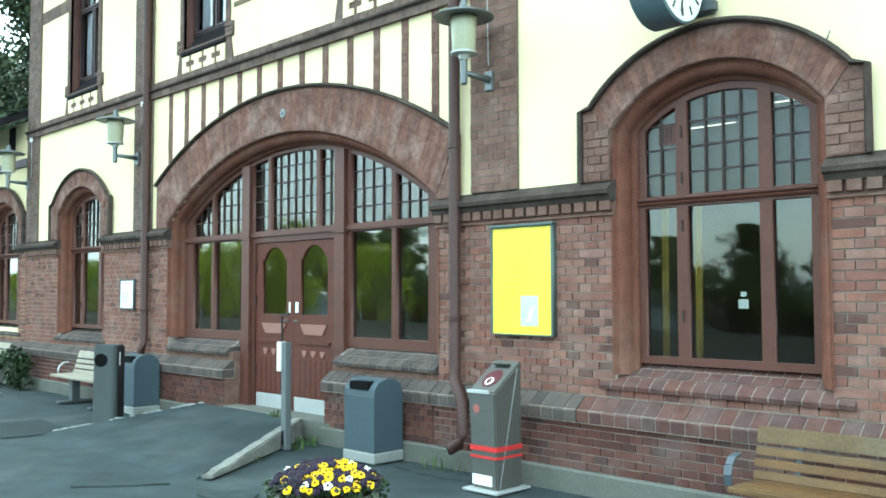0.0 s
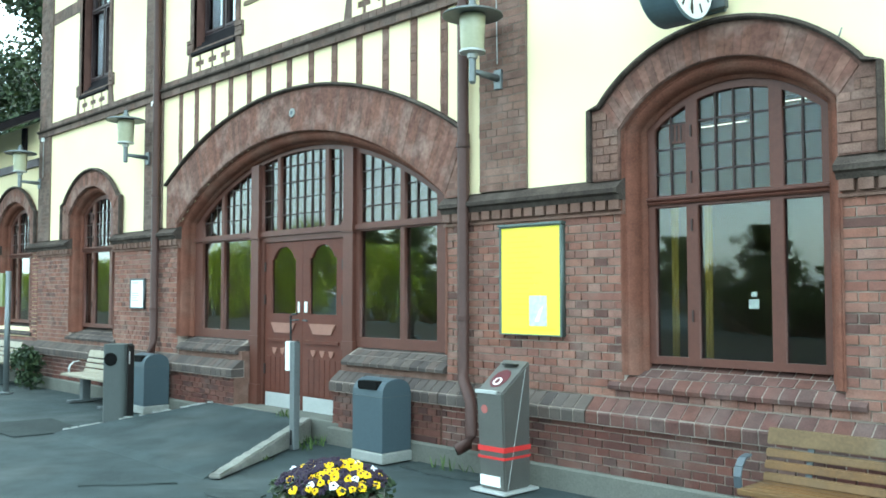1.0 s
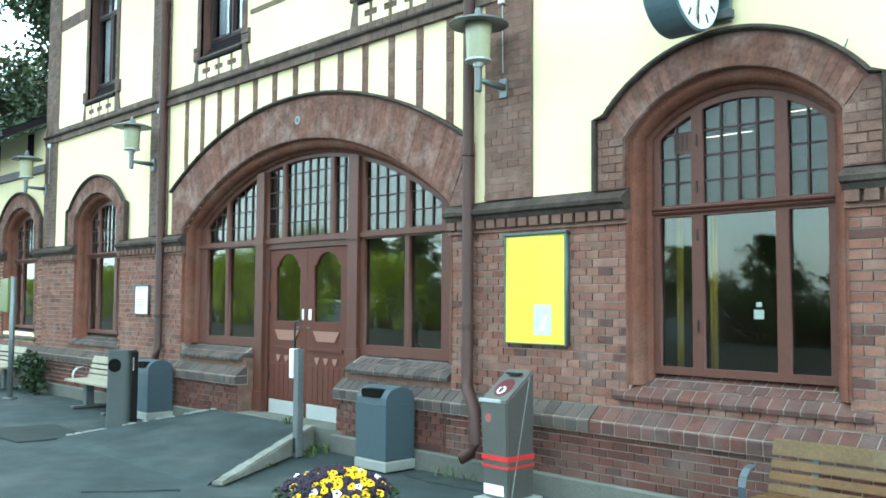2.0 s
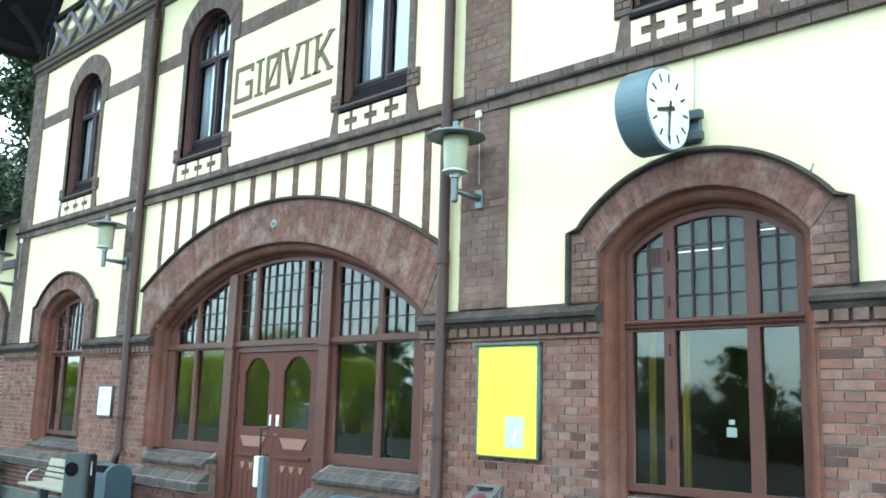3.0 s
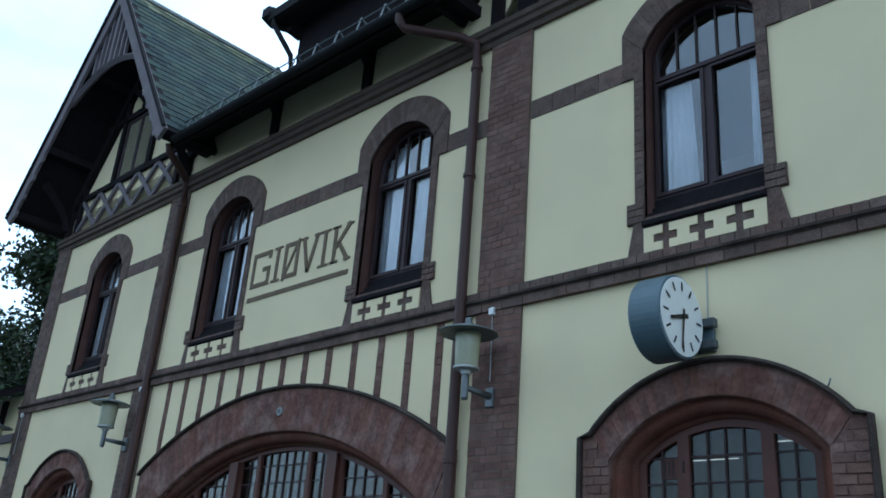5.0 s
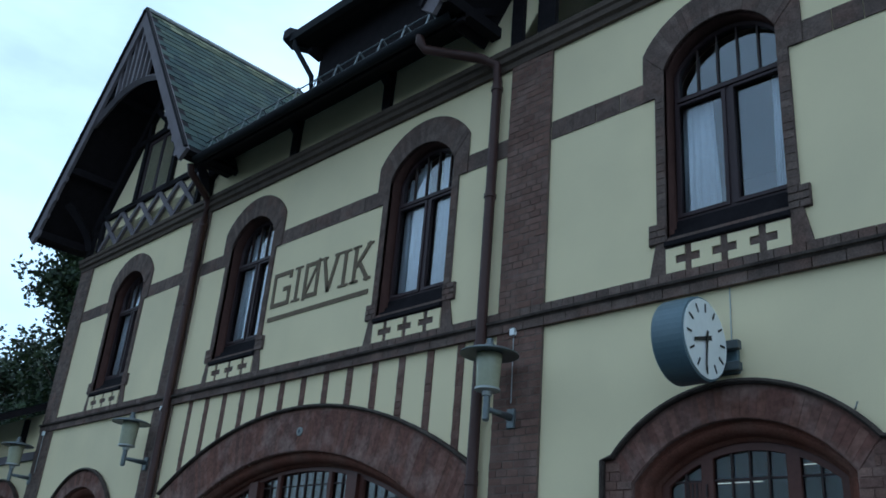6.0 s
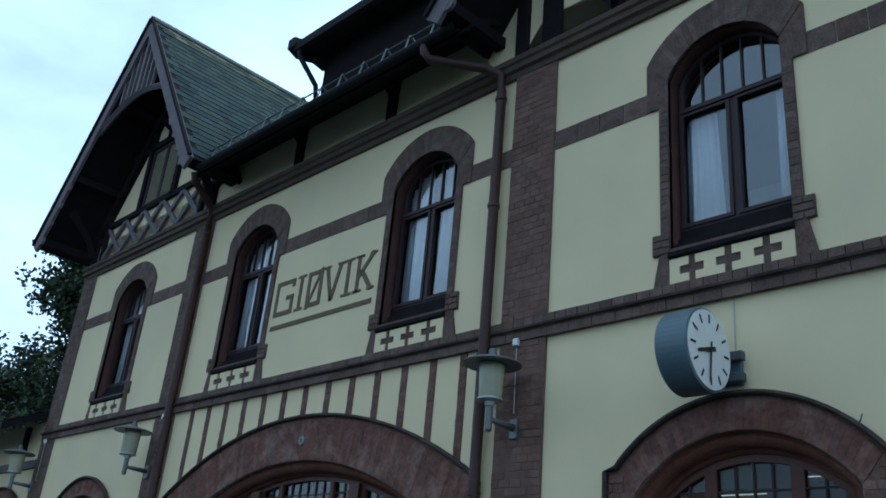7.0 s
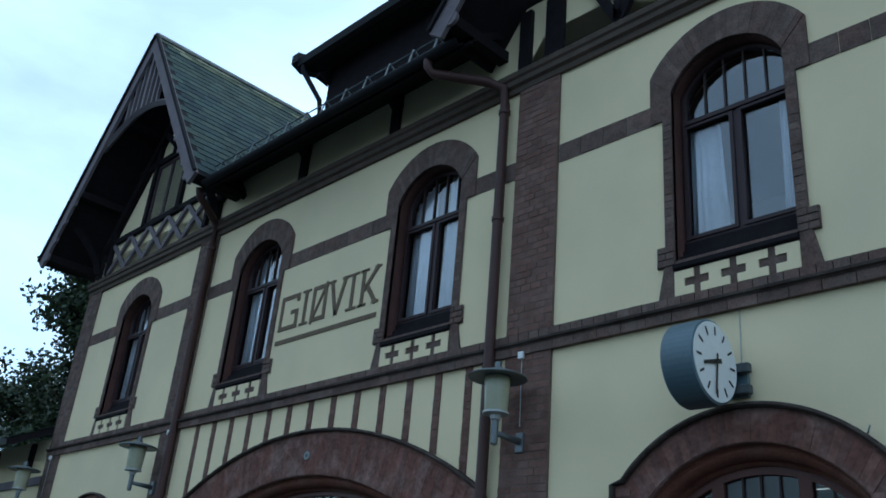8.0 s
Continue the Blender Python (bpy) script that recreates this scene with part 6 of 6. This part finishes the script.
bank = thicket(-48, -27, 4.5, 3.6, 3, "hedge")
dark_bank = thicket(-16, -27, 4.5, 3.2, 6, "leaf_far")
rng = random.Random(8)
for k in range(22):
    x = -100 + k * 4.6 + rng.uniform(-0.8, 0.8)
    c = copy_thing(bank if x < -31 else dark_bank, pose(x, -27 + rng.uniform(-3, 2), 0, 0, 0, rng.uniform(-40, 40)))
    q = rng.uniform(0.8, 1.2) * (0.8 if -22 < x < -8 else 0.62 if -36.5 < x < -31 else 1.5 if -56 < x < -38 else 1.2)
    c.scale = (1.1, 1.0, q)

# bush at the foot of the wing
b = thing("shrub", "small untidy green shrub growing against the plinth", "shrub", at=(-15.2, -0.45, 0))
bm = bmesh.new()
rng = random.Random(5)
for k in range(16):
    leaves(bm, (-15.2 + rng.uniform(-0.2, 0.2), -0.42 + rng.uniform(-0.12, 0.12), rng.uniform(0.1, 0.6)), 0.16, 60, 0.05, rng)
part("foliage", bm, "leaf", b)
# weeds at the wall foot and beside the kerb
for wx, wy, n, hgt in ((-5.35, -0.25, 9, 0.13), (-5.1, -0.24, 7, 0.12), (-7.12, -0.55, 20, 0.12), (-7.2, -0.28, 26, 0.12), (-6.85, -1.15, 14, 0.08), (-8.0, -0.14, 20, 0.1), (-6.1, -0.2, 14, 0.08)):
    bm = bmesh.new()
    rng = random.Random(int(wx * -100))
    z0 = 0.2 if wx == -8.0 else 0.0
    for k in range(n):
        p = Vector((wx + rng.uniform(-0.14, 0.14), wy + rng.uniform(-0.06, 0.06), z0))
        lean = Vector((rng.uniform(-0.09, 0.09), rng.uniform(-0.09, 0.05), hgt * rng.uniform(0.5, 1.1)))
        s = Vector((lean.y, -lean.x, 0)).normalized() * 0.008
        v = [bm.verts.new(p - s), bm.verts.new(p + s), bm.verts.new(p + lean * 0.6 + s), bm.verts.new(p + lean)]
        bm.faces.new(v)
    tagged(part("weed_tuft", bm, "leaf_fresh"), "tuft of green weeds in the joint", "weeds", "weed tufts", kind="stuff")

# planter with pansies
FX, FY = -3.86, -2.65
pl = thing("flower_planter", "round concrete planter full of yellow, white and purple pansies", "planter", at=(FX, FY, 0))
part("bowl", lathe(bmesh.new(), [(0.18, 0.0), (0.21, 0.02), (0.29, 0.34), (0.32, 0.36), (0.32, 0.40), (0.28, 0.40), (0.26, 0.36), (0.02, 0.36)], FX, FY, 0, 36), "concrete", pl)
part("soil", lathe(bmesh.new(), [(0.27, 0.30), (0.265, 0.375), (0.2, 0.40), (0.01, 0.41)], FX, FY, 0, 24), "soil", pl)
rng = random.Random(15)
gm = bmesh.new()
for k in range(60):
    a, r = rng.uniform(0, math.tau), 0.33 * math.sqrt(rng.random())
    leaves(gm, (FX + r * math.cos(a), FY + r * math.sin(a), 0.40 + 0.10 * (1 - (r / 0.36) ** 2)), 0.07, 26, 0.022, rng)
part("foliage", gm, "leaf", pl)


def pansy(p, n, size, mat_name, rng):
    u = n.orthogonal().normalized()
    w = n.cross(u)
    roll = rng.uniform(0, math.tau)
    u, w = u * math.cos(roll) + w * math.sin(roll), w * math.cos(roll) - u * math.sin(roll)
    bm = bmesh.new()
    for k in range(5):
        a = math.tau * k / 5
        c = p + (u * math.cos(a) + w * math.sin(a)) * size * 0.55 + n * (0.003 * (k % 2))
        ring_v = [bm.verts.new(c + (u * math.cos(b) + w * math.sin(b)) * size * 0.55 + n * 0.006 * math.sin(b * 2)) for b in [math.tau * j / 7 for j in range(7)]]
        bm.faces.new(ring_v)
    f = part("pansy", bm, mat_name, pl)
    eye = bmesh.new()
    ev = [eye.verts.new(p + n * 0.011 + (u * math.cos(b) + w * math.sin(b)) * size * 0.33) for b in [math.tau * j / 6 for j in range(6)]]
    eye.faces.new(ev)
    part("blotch", eye, "petal_dark", f)


for k in range(210):
    a = k * 2.39996
    r = 0.33 * math.sqrt((k + 0.5) / 210)
    p = Vector((FX + r * math.cos(a), FY + r * math.sin(a), 0.445 + 0.12 * (1 - (r / 0.36) ** 2) + rng.uniform(-0.015, 0.025)))
    n = Vector((math.cos(a) * r * 1.6 + 0.15, math.sin(a) * r * 1.6 - 0.35, 0.75)).normalized()
    side = p.x - FX + 0.4 * (p.y - FY)
    pick = rng.random()
    col = "petal_yellow" if pick < (0.52 if side > 0.0 else 0.10) else ("petal_white" if pick > 0.955 else "petal_purple")
    pansy(p, n, rng.uniform(0.02, 0.029), col, rng)

# the platform lies a little above the wall's own datum
for o in list(scene.objects):
    if o.parent is None and o.name.split(".")[0] in ("ground", "pavement", "kerb", "door_step", "litter_bin", "ash_pillar", "ticket_validator", "door_opener_post", "platform_bench", "manhole_cover", "track_sign_post", "shrub", "weed_tuft", "flower_planter"):
        o.location.z += 0.03

# ---- single bricks beside the poster ----
wall = part("brick_field", boxes((-4.56, -3.62, 0.0045, 0.0055, 0.9, 2.2)), "mortar", station, "red brick panel by the poster")
shared = {}
for a, b, c, d, e, f in singles:
    key = (round(b - a, 2), round(f - e, 3))
    if key not in shared:
        shared[key] = mesh_of(boxes((-(b - a) / 2, (b - a) / 2, 0, 0.016, -(f - e) / 2, (f - e) / 2)), "brick")
        shared[key].materials.append(M["brick_single"])
    o = new("brick", shared[key])
    o.parent = wall
    o.matrix_basis = Matrix.Translation(((a + b) / 2, c, (e + f) / 2))
